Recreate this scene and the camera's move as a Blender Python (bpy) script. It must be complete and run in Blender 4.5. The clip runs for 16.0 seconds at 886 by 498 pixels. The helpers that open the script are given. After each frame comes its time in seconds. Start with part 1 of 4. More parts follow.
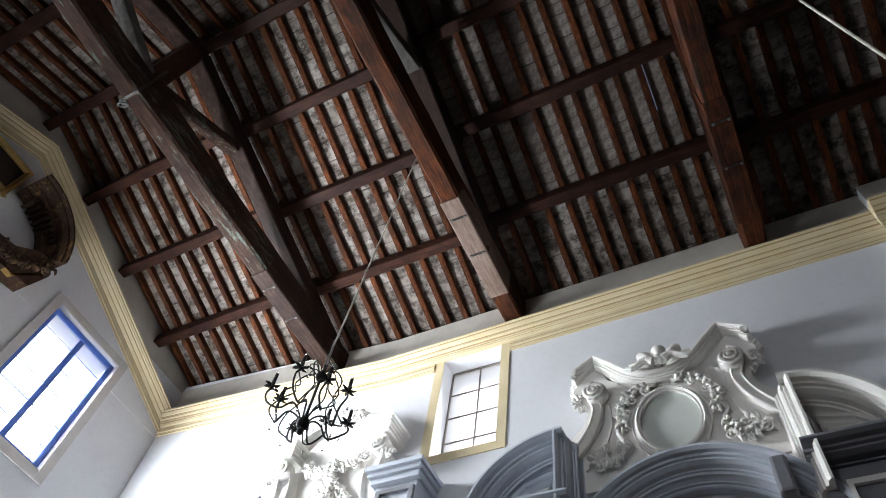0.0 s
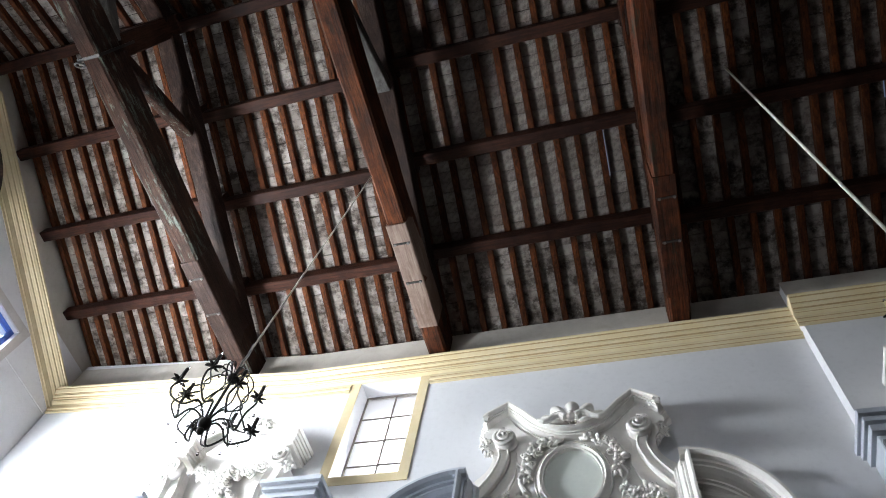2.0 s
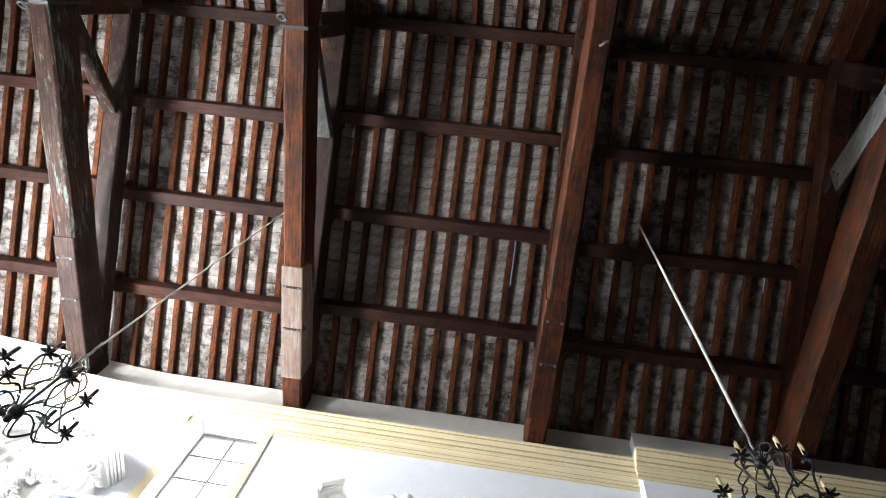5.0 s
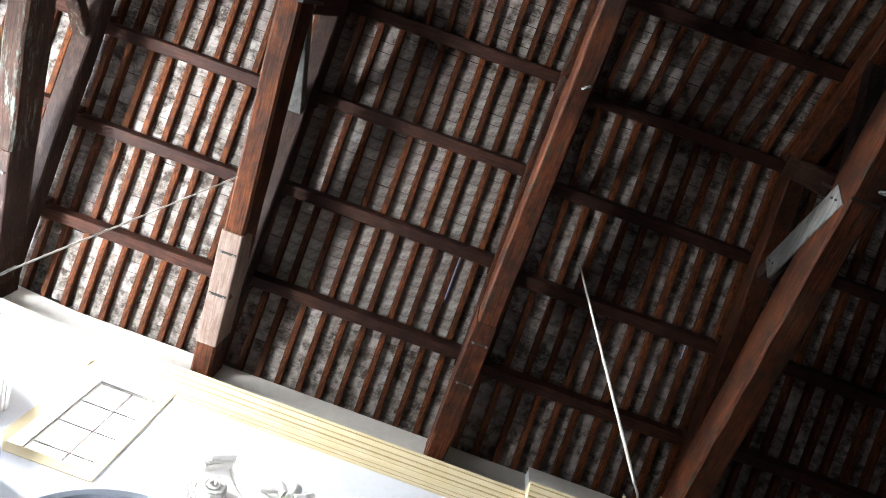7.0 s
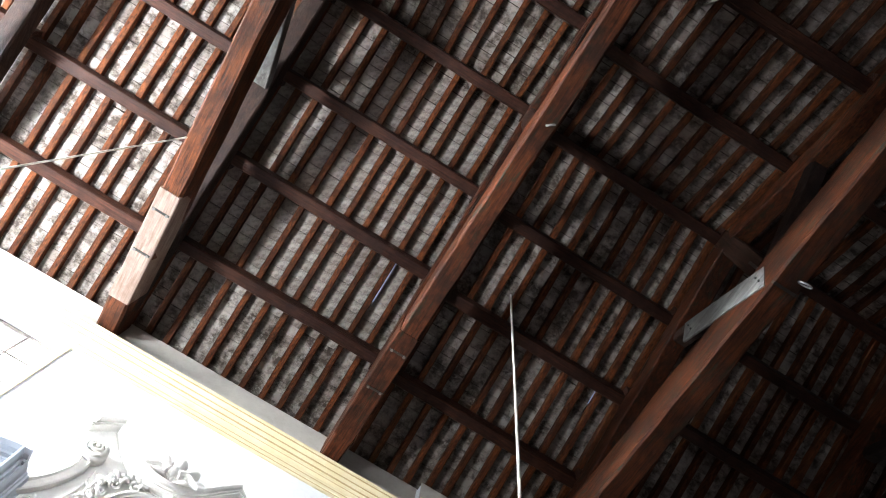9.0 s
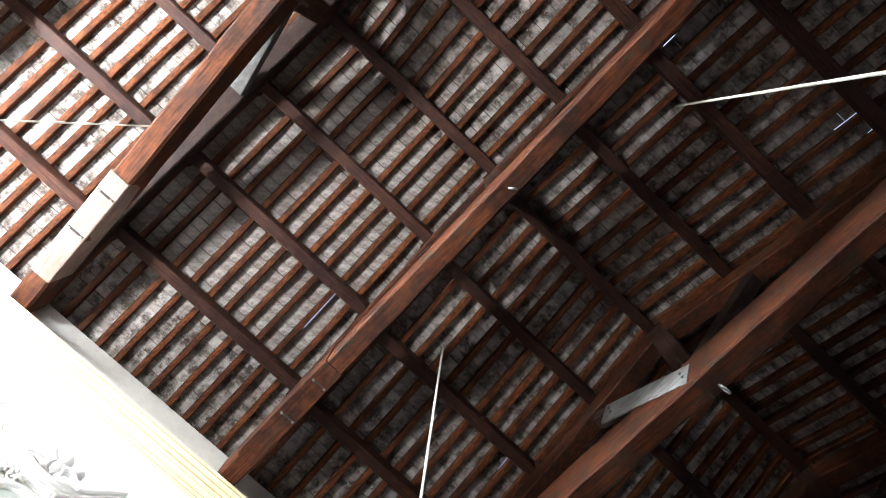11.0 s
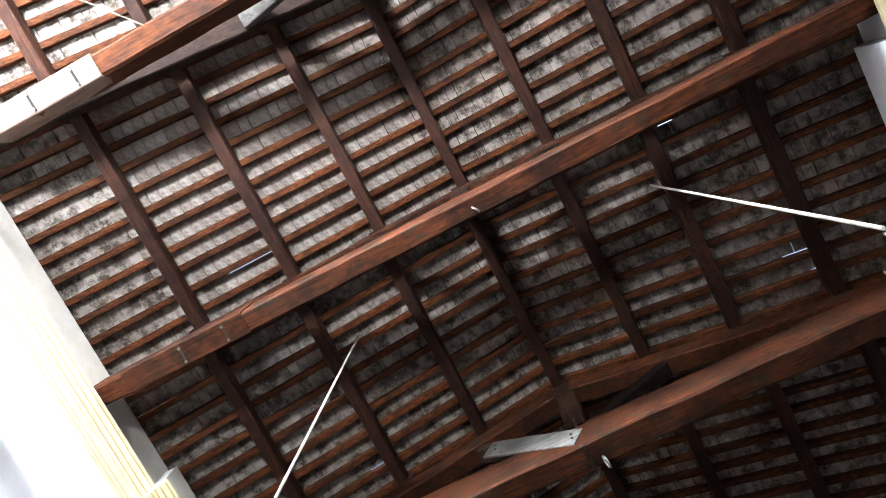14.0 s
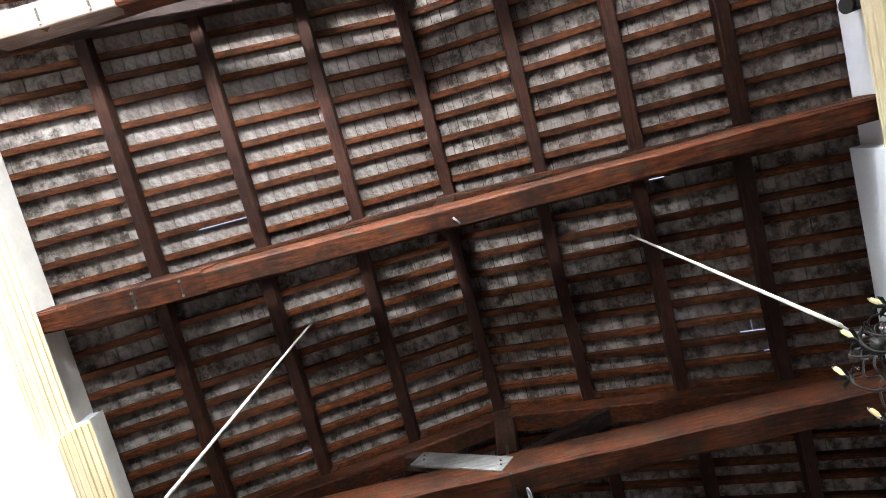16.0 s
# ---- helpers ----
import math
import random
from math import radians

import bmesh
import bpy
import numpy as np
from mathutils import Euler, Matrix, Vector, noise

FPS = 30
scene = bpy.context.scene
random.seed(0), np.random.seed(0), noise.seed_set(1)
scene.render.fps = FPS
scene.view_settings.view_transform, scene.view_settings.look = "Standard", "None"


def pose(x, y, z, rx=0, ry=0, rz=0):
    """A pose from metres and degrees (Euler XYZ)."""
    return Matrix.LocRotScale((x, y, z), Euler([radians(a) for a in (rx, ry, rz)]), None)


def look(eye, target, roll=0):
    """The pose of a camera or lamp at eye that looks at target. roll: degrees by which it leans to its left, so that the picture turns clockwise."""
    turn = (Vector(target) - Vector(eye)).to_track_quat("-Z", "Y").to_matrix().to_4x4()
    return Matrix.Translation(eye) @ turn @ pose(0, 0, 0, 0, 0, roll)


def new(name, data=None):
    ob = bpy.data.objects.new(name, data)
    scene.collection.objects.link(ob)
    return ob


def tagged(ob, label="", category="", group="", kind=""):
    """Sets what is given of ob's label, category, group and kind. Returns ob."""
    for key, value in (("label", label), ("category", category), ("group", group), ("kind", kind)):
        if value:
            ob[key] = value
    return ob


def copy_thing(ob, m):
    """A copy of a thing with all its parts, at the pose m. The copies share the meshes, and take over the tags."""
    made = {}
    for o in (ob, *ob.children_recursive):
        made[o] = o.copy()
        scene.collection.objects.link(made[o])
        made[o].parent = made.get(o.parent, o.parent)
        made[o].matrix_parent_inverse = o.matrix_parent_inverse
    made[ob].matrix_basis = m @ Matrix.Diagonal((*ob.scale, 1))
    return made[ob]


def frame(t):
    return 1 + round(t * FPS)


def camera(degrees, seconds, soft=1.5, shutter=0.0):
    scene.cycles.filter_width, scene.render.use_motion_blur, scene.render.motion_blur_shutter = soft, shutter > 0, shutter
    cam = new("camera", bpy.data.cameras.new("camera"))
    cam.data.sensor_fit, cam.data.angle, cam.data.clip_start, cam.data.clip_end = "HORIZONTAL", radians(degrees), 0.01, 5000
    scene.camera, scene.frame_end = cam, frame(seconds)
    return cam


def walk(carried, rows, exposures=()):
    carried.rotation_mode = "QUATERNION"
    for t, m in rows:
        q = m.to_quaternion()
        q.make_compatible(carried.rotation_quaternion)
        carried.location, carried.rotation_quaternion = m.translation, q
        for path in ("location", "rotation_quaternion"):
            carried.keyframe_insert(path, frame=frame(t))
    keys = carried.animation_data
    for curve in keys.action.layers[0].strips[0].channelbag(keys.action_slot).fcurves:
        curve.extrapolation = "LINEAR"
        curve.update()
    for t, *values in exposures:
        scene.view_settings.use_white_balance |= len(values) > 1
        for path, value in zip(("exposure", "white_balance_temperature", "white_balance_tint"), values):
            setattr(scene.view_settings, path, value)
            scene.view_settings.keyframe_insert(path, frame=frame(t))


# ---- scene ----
# ---- camera ----
cam = camera(66.7, 16.0, soft=1.0)
walk(cam, [
    (0, pose(0, 0, 1.6, 147.53, -6.66, 26.26)),
    (0.5, pose(0, 0, 1.6, 148.61, -7.41, 22.80)),
    (1, pose(0, 0, 1.6, 149.57, -7.68, 19.53)),
    (1.5, pose(0, 0, 1.6, 150.26, -7.75, 17.13)),
    (2, pose(0, 0, 1.6, 151.32, -7.49, 14.74)),
    (2.5, pose(0, 0, 1.6, 153.49, -6.85, 12.61)),
    (3, pose(0, 0, 1.6, 155.12, -6.93, 9.39)),
    (3.5, pose(0, 0, 1.6, 155.97, -6.72, 6.22)),
    (4, pose(0, 0, 1.6, 157.26, -6.68, 2.66)),
    (4.5, pose(0, 0, 1.6, 158.79, -6.83, -1.26)),
    (7, pose(0, 0, 1.6, 162.20, -6.58, -18.74)),
    (7.5, pose(0, 0, 1.6, 162.26, -6.57, -22.12)),
    (8, pose(0, 0, 1.6, 162.41, -6.61, -25.56)),
    (8.5, pose(0, 0, 1.6, 163.49, -5.74, -28.81)),
    (9, pose(0, 0, 1.6, 164.26, -4.89, -31.30)),
    (9.5, pose(0, 0, 1.6, 165.46, -4.48, -33.82)),
    (12, pose(0, 0, 1.6, 169.59, -2.43, -49.71)),
    (12.5, pose(0, 0, 1.6, 169.39, -2.46, -52.85)),
    (13, pose(0, 0, 1.6, 169.41, -2.21, -56.19)),
    (13.5, pose(0, 0, 1.6, 169.75, -1.95, -59.56)),
    (14, pose(0, 0, 1.6, 170.00, -2.02, -62.53)),
    (14.5, pose(0, 0, 1.6, 170.15, -1.97, -65.36)),
    (15, pose(0, 0, 1.6, 170.25, -2.09, -68.71)),
    (15.5, pose(0, 0, 1.6, 170.16, -2.28, -71.85)),
    (16, pose(0, 0, 1.6, 170.97, -1.87, -75.20)),
], exposures=[(0, -0.72), (2.0, -0.42), (4.0, 0.25), (7, 0.88), (9.5, 1.32), (12, 1.94), (16, 2.1)])

# ---- plan ----
WALL_A, WALL_B = 5.41, -4.39          # inner faces of the two long walls
END_W, END_E = -8.6, 20.0             # inner faces of the two end walls
RIDGE_Y, RIDGE_Z, SLOPE = 0.45, 11.18, 0.327
TIE_Z = 9.0
TRUSS_X = [-5.45, -2.475, 0.765, 4.0, 7.15, 10.35, 13.5, 16.7]
PURLIN_D = 0.18


def roof_z(y):
    """Underside of the small rafters."""
    return RIDGE_Z - SLOPE * abs(y - RIDGE_Y)


def wall_a(x):
    """Inner face of the crooked north wall, which leans in towards the entrance."""
    return WALL_A - 0.078 * max(0.0, -4.5 - x)


# ---- light ----
world = bpy.data.worlds.new("world")
scene.world = world
world.use_nodes = True
wn = world.node_tree.nodes
sky = wn.new("ShaderNodeTexSky")
sky.sky_type, sky.sun_disc = "NISHITA", False
sky.air_density, sky.dust_density, sky.ozone_density = 0.6, 8.0, 0.2
sky.sun_elevation, sky.sun_rotation = radians(38), radians(250)
wn["Background"].inputs["Strength"].default_value = 0.15
world.node_tree.links.new(sky.outputs[0], wn["Background"].inputs["Color"])


def window_light(name, m, w, h, power):
    lamp = bpy.data.lights.new(name, "AREA")
    lamp.shape, lamp.size, lamp.size_y, lamp.energy = "RECTANGLE", w, h, power
    lamp.color = (0.87, 0.94, 1.0)
    ob = new(name, lamp)
    ob.matrix_world = m
    return ob


window_light("window_light", look((-3.05, 5.55, 7.8), (-3.05, 0, 6.5)), 0.75, 1.55, 40)
window_light("window_light", look((-8.66, 3.18, 7.95), (-6.4, 5.4, 6.4)), 1.15, 1.75, 250).data.spread = radians(100)
window_light("window_light", look((-8.64, 3.18, 7.8), (0, 5.0, 6.9)), 1.1, 1.5, 350).data.spread = radians(100)
# two upward lamps added in an unseen doorway, to brighten the roof bays
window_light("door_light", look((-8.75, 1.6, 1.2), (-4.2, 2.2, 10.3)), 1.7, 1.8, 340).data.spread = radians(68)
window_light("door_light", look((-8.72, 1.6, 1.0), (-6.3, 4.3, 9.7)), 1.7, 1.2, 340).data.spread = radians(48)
# fill lamp added in an unseen south window, to light the altar wall
window_light("window_light", look((-3.12, -4.55, 7.8), (-2.2, 5.4, 6.0)), 0.8, 1.6, 90).data.spread = radians(110)
window_light("window_light", look((-8.64, 3.18, 7.95), (4, 1.6, 9.7)), 1.1, 1.5, 50).data.spread = radians(60)
# lamp added in an unseen second entrance window, for the beams' west faces
window_light("window_light", look((-8.64, -1.75, 7.95), (4, -0.5, 9.7)), 1.1, 1.5, 80).data.spread = radians(60)

# ---- materials ----
def material(name):
    m = bpy.data.materials.new(name)
    m.use_nodes = True
    nt = m.node_tree
    return m, nt, nt.nodes["Principled BSDF"]


def node(nt, kind, **sets):
    n = nt.nodes.new(kind)
    for k, v in sets.items():
        n.inputs[k].default_value = v
    return n


def noise_tex(nt, scale, detail=6, rough=0.6, stretch=(1, 1, 1), coords="Object"):
    tc = nt.nodes.new("ShaderNodeTexCoord")
    mp = nt.nodes.new("ShaderNodeMapping")
    mp.inputs["Scale"].default_value = stretch
    n = node(nt, "ShaderNodeTexNoise", Scale=scale, Detail=detail, Roughness=rough)
    nt.links.new(tc.outputs[coords], mp.inputs[0])
    nt.links.new(mp.outputs[0], n.inputs["Vector"])
    return n.outputs["Fac"]


def ramp(nt, fac, stops):
    r = nt.nodes.new("ShaderNodeValToRGB")
    e = r.color_ramp.elements
    while len(e) < len(stops):
        e.new(0.5)
    for el, (p, c) in zip(e, stops):
        el.position, el.color = p, (*c, 1)
    nt.links.new(fac, r.inputs[0])
    return r.outputs[0]


def mix(nt, fac, a, b, mode="MIX"):
    n = nt.nodes.new("ShaderNodeMix")
    n.data_type, n.blend_type = "RGBA", mode
    if isinstance(fac, float):
        n.inputs["Factor"].default_value = fac
    else:
        nt.links.new(fac, n.inputs["Factor"])
    for s, v in (("A", a), ("B", b)):
        if isinstance(v, tuple):
            n.inputs[6 if s == "A" else 7].default_value = (*v, 1)
        else:
            nt.links.new(v, n.inputs[6 if s == "A" else 7])
    return n.outputs[2]


def bump(nt, bsdf, fac, strength, distance):
    b = node(nt, "ShaderNodeBump", Strength=strength, Distance=distance)
    nt.links.new(fac, b.inputs["Height"])
    nt.links.new(b.outputs[0], bsdf.inputs["Normal"])


def wood(name, dark, light, along="Y", worn=None, rough=0.6):
    m, nt, bs = material(name)
    st = {"X": (0.6, 9, 9), "Y": (9, 0.6, 9), "Z": (9, 9, 0.6)}[along]
    grain = noise_tex(nt, 4, 8, 0.65, st)
    patch = noise_tex(nt, 2.4, 9, 0.7)
    col = ramp(nt, grain, [(0.32, dark), (0.66, light)])
    if worn:
        spots = ramp(nt, noise_tex(nt, 3.5, 9, 0.75, tuple(0.35 * s if s > 1 else s for s in st)), [(0.54, (0, 0, 0)), (0.62, (0.9, 0.9, 0.9))])
        col = mix(nt, spots, col, worn)
    col = mix(nt, ramp(nt, patch, [(0.42, (0, 0, 0)), (0.62, (0.8, 0.8, 0.8))]), col, dark)
    oi = nt.nodes.new("ShaderNodeObjectInfo")
    hv = node(nt, "ShaderNodeHueSaturation", Saturation=1.0)
    mr = nt.nodes.new("ShaderNodeMapRange")
    mr.inputs["To Min"].default_value, mr.inputs["To Max"].default_value = 0.7, 1.3
    nt.links.new(oi.outputs["Random"], mr.inputs[0])
    nt.links.new(mr.outputs[0], hv.inputs["Value"])
    nt.links.new(col, hv.inputs["Color"])
    nt.links.new(hv.outputs[0], bs.inputs["Base Color"])
    bs.inputs["Roughness"].default_value, bs.inputs["Specular IOR Level"].default_value = min(rough + 0.2, 0.9), 0.12
    bump(nt, bs, grain, 0.5, 0.02)
    return m


def plaster(name, base, stain, rough=0.85, scale=0.8):
    m, nt, bs = material(name)
    big = noise_tex(nt, scale, 6, 0.6)
    fine = noise_tex(nt, 14, 6, 0.7)
    col = mix(nt, ramp(nt, big, [(0.38, (0, 0, 0)), (0.75, (0.7, 0.7, 0.7))]), base, stain)
    col = mix(nt, ramp(nt, fine, [(0.5, (0, 0, 0)), (0.85, (0.35, 0.35, 0.35))]), col, tuple(0.75 * c for c in stain))
    nt.links.new(col, bs.inputs["Base Color"])
    bs.inputs["Roughness"].default_value = rough
    bump(nt, bs, fine, 0.25, 0.01)
    return m


BEAM = wood("old_beam_wood", (0.009, 0.0035, 0.002), (0.1, 0.025, 0.0075), "Y", (0.016, 0.02, 0.013), 0.5)
BEAM_DARK = wood("dark_beam_wood", (0.007, 0.0035, 0.003), (0.03, 0.015, 0.01), "Y", (0.045, 0.03, 0.024), 0.45)
BEAM_GREY = wood("grey_brown_beam_wood", (0.008, 0.004, 0.003), (0.036, 0.016, 0.01), "Y", (0.075, 0.09, 0.075), 0.6)
BEAM_RED = wood("mottled_red_beam_wood", (0.013, 0.005, 0.003), (0.12, 0.032, 0.009), "Y", (0.02, 0.011, 0.008), 0.5)
POST_WOOD = wood("post_wood", (0.014, 0.006, 0.004), (0.06, 0.026, 0.015), "Z")
PURLIN_WOOD = wood("purlin_wood", (0.009, 0.003, 0.002), (0.04, 0.0135, 0.007), "X", None, 0.45)
RAFTER_WOOD = wood("rafter_wood", (0.016, 0.0055, 0.0025), (0.115, 0.033, 0.01), "Y")
PALE_WOOD = wood("pale_strut_wood", (0.066, 0.06, 0.055), (0.18, 0.172, 0.162), "Y", (0.050, 0.043, 0.040))
SPLICE_PALE = wood("pale_new_wood", (0.144, 0.094, 0.072), (0.288, 0.216, 0.180), "Y")
WALL_PLASTER = plaster("white_wall_plaster", (0.66, 0.66, 0.68), (0.56, 0.56, 0.58))
RAW_PLASTER = plaster("grey_raw_plaster", (0.46, 0.425, 0.375), (0.33, 0.3, 0.265), 0.9, 2.5)
OCHRE = plaster("ochre_painted_plaster", (0.6, 0.49, 0.29), (0.67, 0.59, 0.43), 0.8, 3)
FLOOR_MAT = plaster("worn_terracotta_floor", (0.07, 0.042, 0.032), (0.055, 0.042, 0.032), 0.5, 1.2)
STONE_TRIM = plaster("grey_stone_trim", (0.5, 0.47, 0.45), (0.4, 0.38, 0.37), 0.7, 4)
# dark colour given to the unseen east wall, to cut light bounced onto the roof
DARK_UNSEEN = plaster("dark_unseen_wall", (0.16, 0.14, 0.12), (0.1, 0.09, 0.08), 0.9, 1.5)


def tile_material():
    m, nt, bs = material("dusty_terracotta_tile")
    geo, oi = nt.nodes.new("ShaderNodeNewGeometry"), nt.nodes.new("ShaderNodeObjectInfo")
    add = nt.nodes.new("ShaderNodeMath")
    add.operation = "ADD"
    nt.links.new(geo.outputs["Random Per Island"], add.inputs[0])
    nt.links.new(oi.outputs["Random"], add.inputs[1])
    fr = nt.nodes.new("ShaderNodeMath")
    fr.operation = "FRACT"
    nt.links.new(add.outputs[0], fr.inputs[0])
    col = ramp(nt, fr.outputs[0], [(0.0, (0.15, 0.127, 0.112)), (0.5, (0.195, 0.168, 0.151)), (1.0, (0.24, 0.212, 0.193))])
    dirt = ramp(nt, noise_tex(nt, 5, 8, 0.7), [(0.42, (0, 0, 0)), (0.6, (0.95, 0.95, 0.95))])
    col = mix(nt, dirt, col, (0.032, 0.024, 0.019))
    lime = ramp(nt, noise_tex(nt, 9, 8, 0.75), [(0.55, (0, 0, 0)), (0.72, (0.8, 0.8, 0.8))])
    col = mix(nt, lime, col, (0.3, 0.28, 0.256))
    nt.links.new(col, bs.inputs["Base Color"])
    bs.inputs["Roughness"].default_value, bs.inputs["Specular IOR Level"].default_value = 0.95, 0.1
    bump(nt, bs, noise_tex(nt, 40, 5, 0.7), 0.5, 0.01)
    return m


TILE = tile_material()


def plain(name, colour, rough=0.5, metal=0.0):
    m, nt, bs = material(name)
    n = noise_tex(nt, 20, 5, 0.6)
    nt.links.new(ramp(nt, n, [(0.3, tuple(0.8 * c for c in colour)), (0.8, tuple(min(1, 1.15 * c) for c in colour))]), bs.inputs["Base Color"])
    bs.inputs["Roughness"].default_value, bs.inputs["Metallic"].default_value = rough, metal
    bump(nt, bs, n, 0.15, 0.004)
    return m


IRON = plain("dark_wrought_iron", (0.03, 0.028, 0.026), 0.5, 0.7)
STEEL = plain("bare_steel", (0.35, 0.34, 0.33), 0.45, 0.9)
DULL_STEEL = plain("dull_grey_steel", (0.11, 0.105, 0.1), 0.6, 0.5)
ROPE = plain("pale_hemp_rope", (0.62, 0.58, 0.5), 0.9)


# ---- mesh helpers ----
def link(name, bm, mat, parent=None, label="", smooth=False):
    me = bpy.data.meshes.new(name)
    bm.to_mesh(me)
    bm.free()
    for m in (mat if isinstance(mat, (list, tuple)) else [mat]):
        me.materials.append(m)
    if smooth:
        for p in me.polygons:
            p.use_smooth = True
    ob = new(name, me)
    if parent:
        ob.parent = parent
    if label:
        ob["label"] = label
    return ob


def part(name, bm, mat, parent, label="", smooth=False):
    return link(name, bm, mat, parent, label, smooth)


def islands(bm):
    """The separate pieces of a bmesh, the one made first leading."""
    seen, out = set(), []
    for v in bm.verts:
        if v in seen:
            continue
        seen.add(v)
        piece, todo = [], [v]
        while todo:
            u = todo.pop()
            piece.append(u)
            for e in u.link_edges:
                w = e.other_vert(u)
                if w not in seen:
                    seen.add(w)
                    todo.append(w)
        out.append(piece)
    return out


def spray(name, bm, mat, parent, piece="leaf"):
    """A carved spray: its stem as a part, each leaf and curl on it as a part of its own below that."""
    stem = None
    for verts in islands(bm):
        sub, at = bmesh.new(), {}
        for v in verts:
            at[v] = sub.verts.new(v.co)
        for f in {f for v in verts for f in v.link_faces}:
            sub.faces.new([at[v] for v in f.verts])
        bmesh.ops.recalc_face_normals(sub, faces=sub.faces)
        ob = link(name if stem is None else piece, sub, mat, stem or parent, smooth=True)
        stem = stem or ob
    bm.free()
    return stem


def thing(name, label, category, group="", kind="", at=(0, 0, 0)):
    ob = new(name)
    ob.location = at
    return tagged(ob, label, category, group, kind)


def box(x0, x1, y0, y1, z0, z1, bevel=0.0, bm=None):
    bm = bm or bmesh.new()
    vs = [bm.verts.new((x, y, z)) for x in (x0, x1) for y in (y0, y1) for z in (z0, z1)]
    fs = [bm.faces.new([vs[i] for i in q]) for q in ((0, 1, 3, 2), (4, 6, 7, 5), (0, 4, 5, 1), (2, 3, 7, 6), (0, 2, 6, 4), (1, 5, 7, 3))]
    if bevel:
        es = {e for f in fs for e in f.edges}
        bmesh.ops.bevel(bm, geom=list(es), offset=bevel, segments=2, affect="EDGES", profile=0.5)
    return bm


def beam(p0, p1, w, h, rough=0.012, seed=0.0, cuts=14, bevel=0.02):
    """A hewn timber from p0 to p1 (centre line), w across, h high, with worn arrises and an uneven surface."""
    p0, p1 = Vector(p0), Vector(p1)
    d = (p1 - p0).normalized()
    side = d.cross(Vector((0, 0, 1)))
    side = Vector((1, 0, 0)) if side.length < 0.01 else side.normalized()
    up = side.cross(d).normalized()
    b = bevel
    ring = [(-w / 2 + b, -h / 2), (w / 2 - b, -h / 2), (w / 2, -h / 2 + b), (w / 2, h / 2 - b), (w / 2 - b, h / 2), (-w / 2 + b, h / 2), (-w / 2, h / 2 - b), (-w / 2, -h / 2 + b)]
    bm = bmesh.new()
    rows = []
    for i in range(cuts + 1):
        c = p0.lerp(p1, i / cuts)
        row = []
        for k, (a, v) in enumerate(ring):
            q = c + side * a + up * v
            n = noise.noise_vector(q * 1.7 + Vector((seed, seed * 2, 0))) * rough + noise.noise_vector(q * 6 + Vector((0, seed, seed))) * rough * 0.5
            row.append(bm.verts.new(q + n))
        rows.append(row)
    for r0, r1 in zip(rows, rows[1:]):
        for k in range(8):
            bm.faces.new((r0[k], r0[(k + 1) % 8], r1[(k + 1) % 8], r1[k]))
    bm.faces.new(rows[0][::-1])
    bm.faces.new(rows[-1])
    bmesh.ops.recalc_face_normals(bm, faces=bm.faces)
    return bm


def extrude_profile(profile, x0, x1, place, bm=None):
    """Sweep a closed profile of (out, up) pairs from x0 to x1; place(x, out, up) gives the point."""
    bm = bm or bmesh.new()
    a = [bm.verts.new(place(x0, o, u)) for o, u in profile]
    b = [bm.verts.new(place(x1, o, u)) for o, u in profile]
    n = len(profile)
    for i in range(n):
        bm.faces.new((a[i], a[(i + 1) % n], b[(i + 1) % n], b[i]))
    bm.faces.new(a[::-1])
    bm.faces.new(b)
    bmesh.ops.recalc_face_normals(bm, faces=bm.faces)
    return bm


# ---- floor and walls ----
tagged(link("floor", box(END_W - 0.6, END_E + 0.6, WALL_B - 0.8, WALL_A + 0.8, -0.2, 0), FLOOR_MAT), "worn terracotta floor of the nave", "floor", kind="structure")


def wall_with_openings(name, a0, a1, z1, thick, openings, place, label):
    """A wall from a0 to a1 along it, cut by rectangular openings (a0, a1, z0, z1)."""
    cuts_a = sorted({a0, a1, *[v for o in openings for v in o[:2]]})
    cuts_z = sorted({0, z1, *[v for o in openings for v in o[2:]]})
    bm = bmesh.new()
    for p, q in zip(cuts_a, cuts_a[1:]):
        for r, s in zip(cuts_z, cuts_z[1:]):
            if any(o[0] <= p and q <= o[1] and o[2] <= r and s <= o[3] for o in openings):
                continue
            vs = [bm.verts.new(place(a, t, z)) for a in (p, q) for t in (0, thick) for z in (r, s)]
            for f in ((0, 1, 3, 2), (4, 6, 7, 5), (0, 4, 5, 1), (2, 3, 7, 6), (0, 2, 6, 4), (1, 5, 7, 3)):
                bm.faces.new([vs[i] for i in f])
    bmesh.ops.remove_doubles(bm, verts=bm.verts, dist=1e-5)
    seen, dead = {}, []
    for f in bm.faces:
        key = tuple(sorted(tuple(round(c, 4) for c in v.co) for v in f.verts))
        if key in seen:
            dead += [f, seen[key]]
        seen[key] = f
    bmesh.ops.delete(bm, geom=list(set(dead)), context="FACES_ONLY")
    bmesh.ops.recalc_face_normals(bm, faces=bm.faces)
    return tagged(link(name, bm, BEAM_DARK if name == "roof_covering" else DARK_UNSEEN if name == "wall_east" else WALL_PLASTER if "wall" in name else RAW_PLASTER), label, "wall", kind="structure")


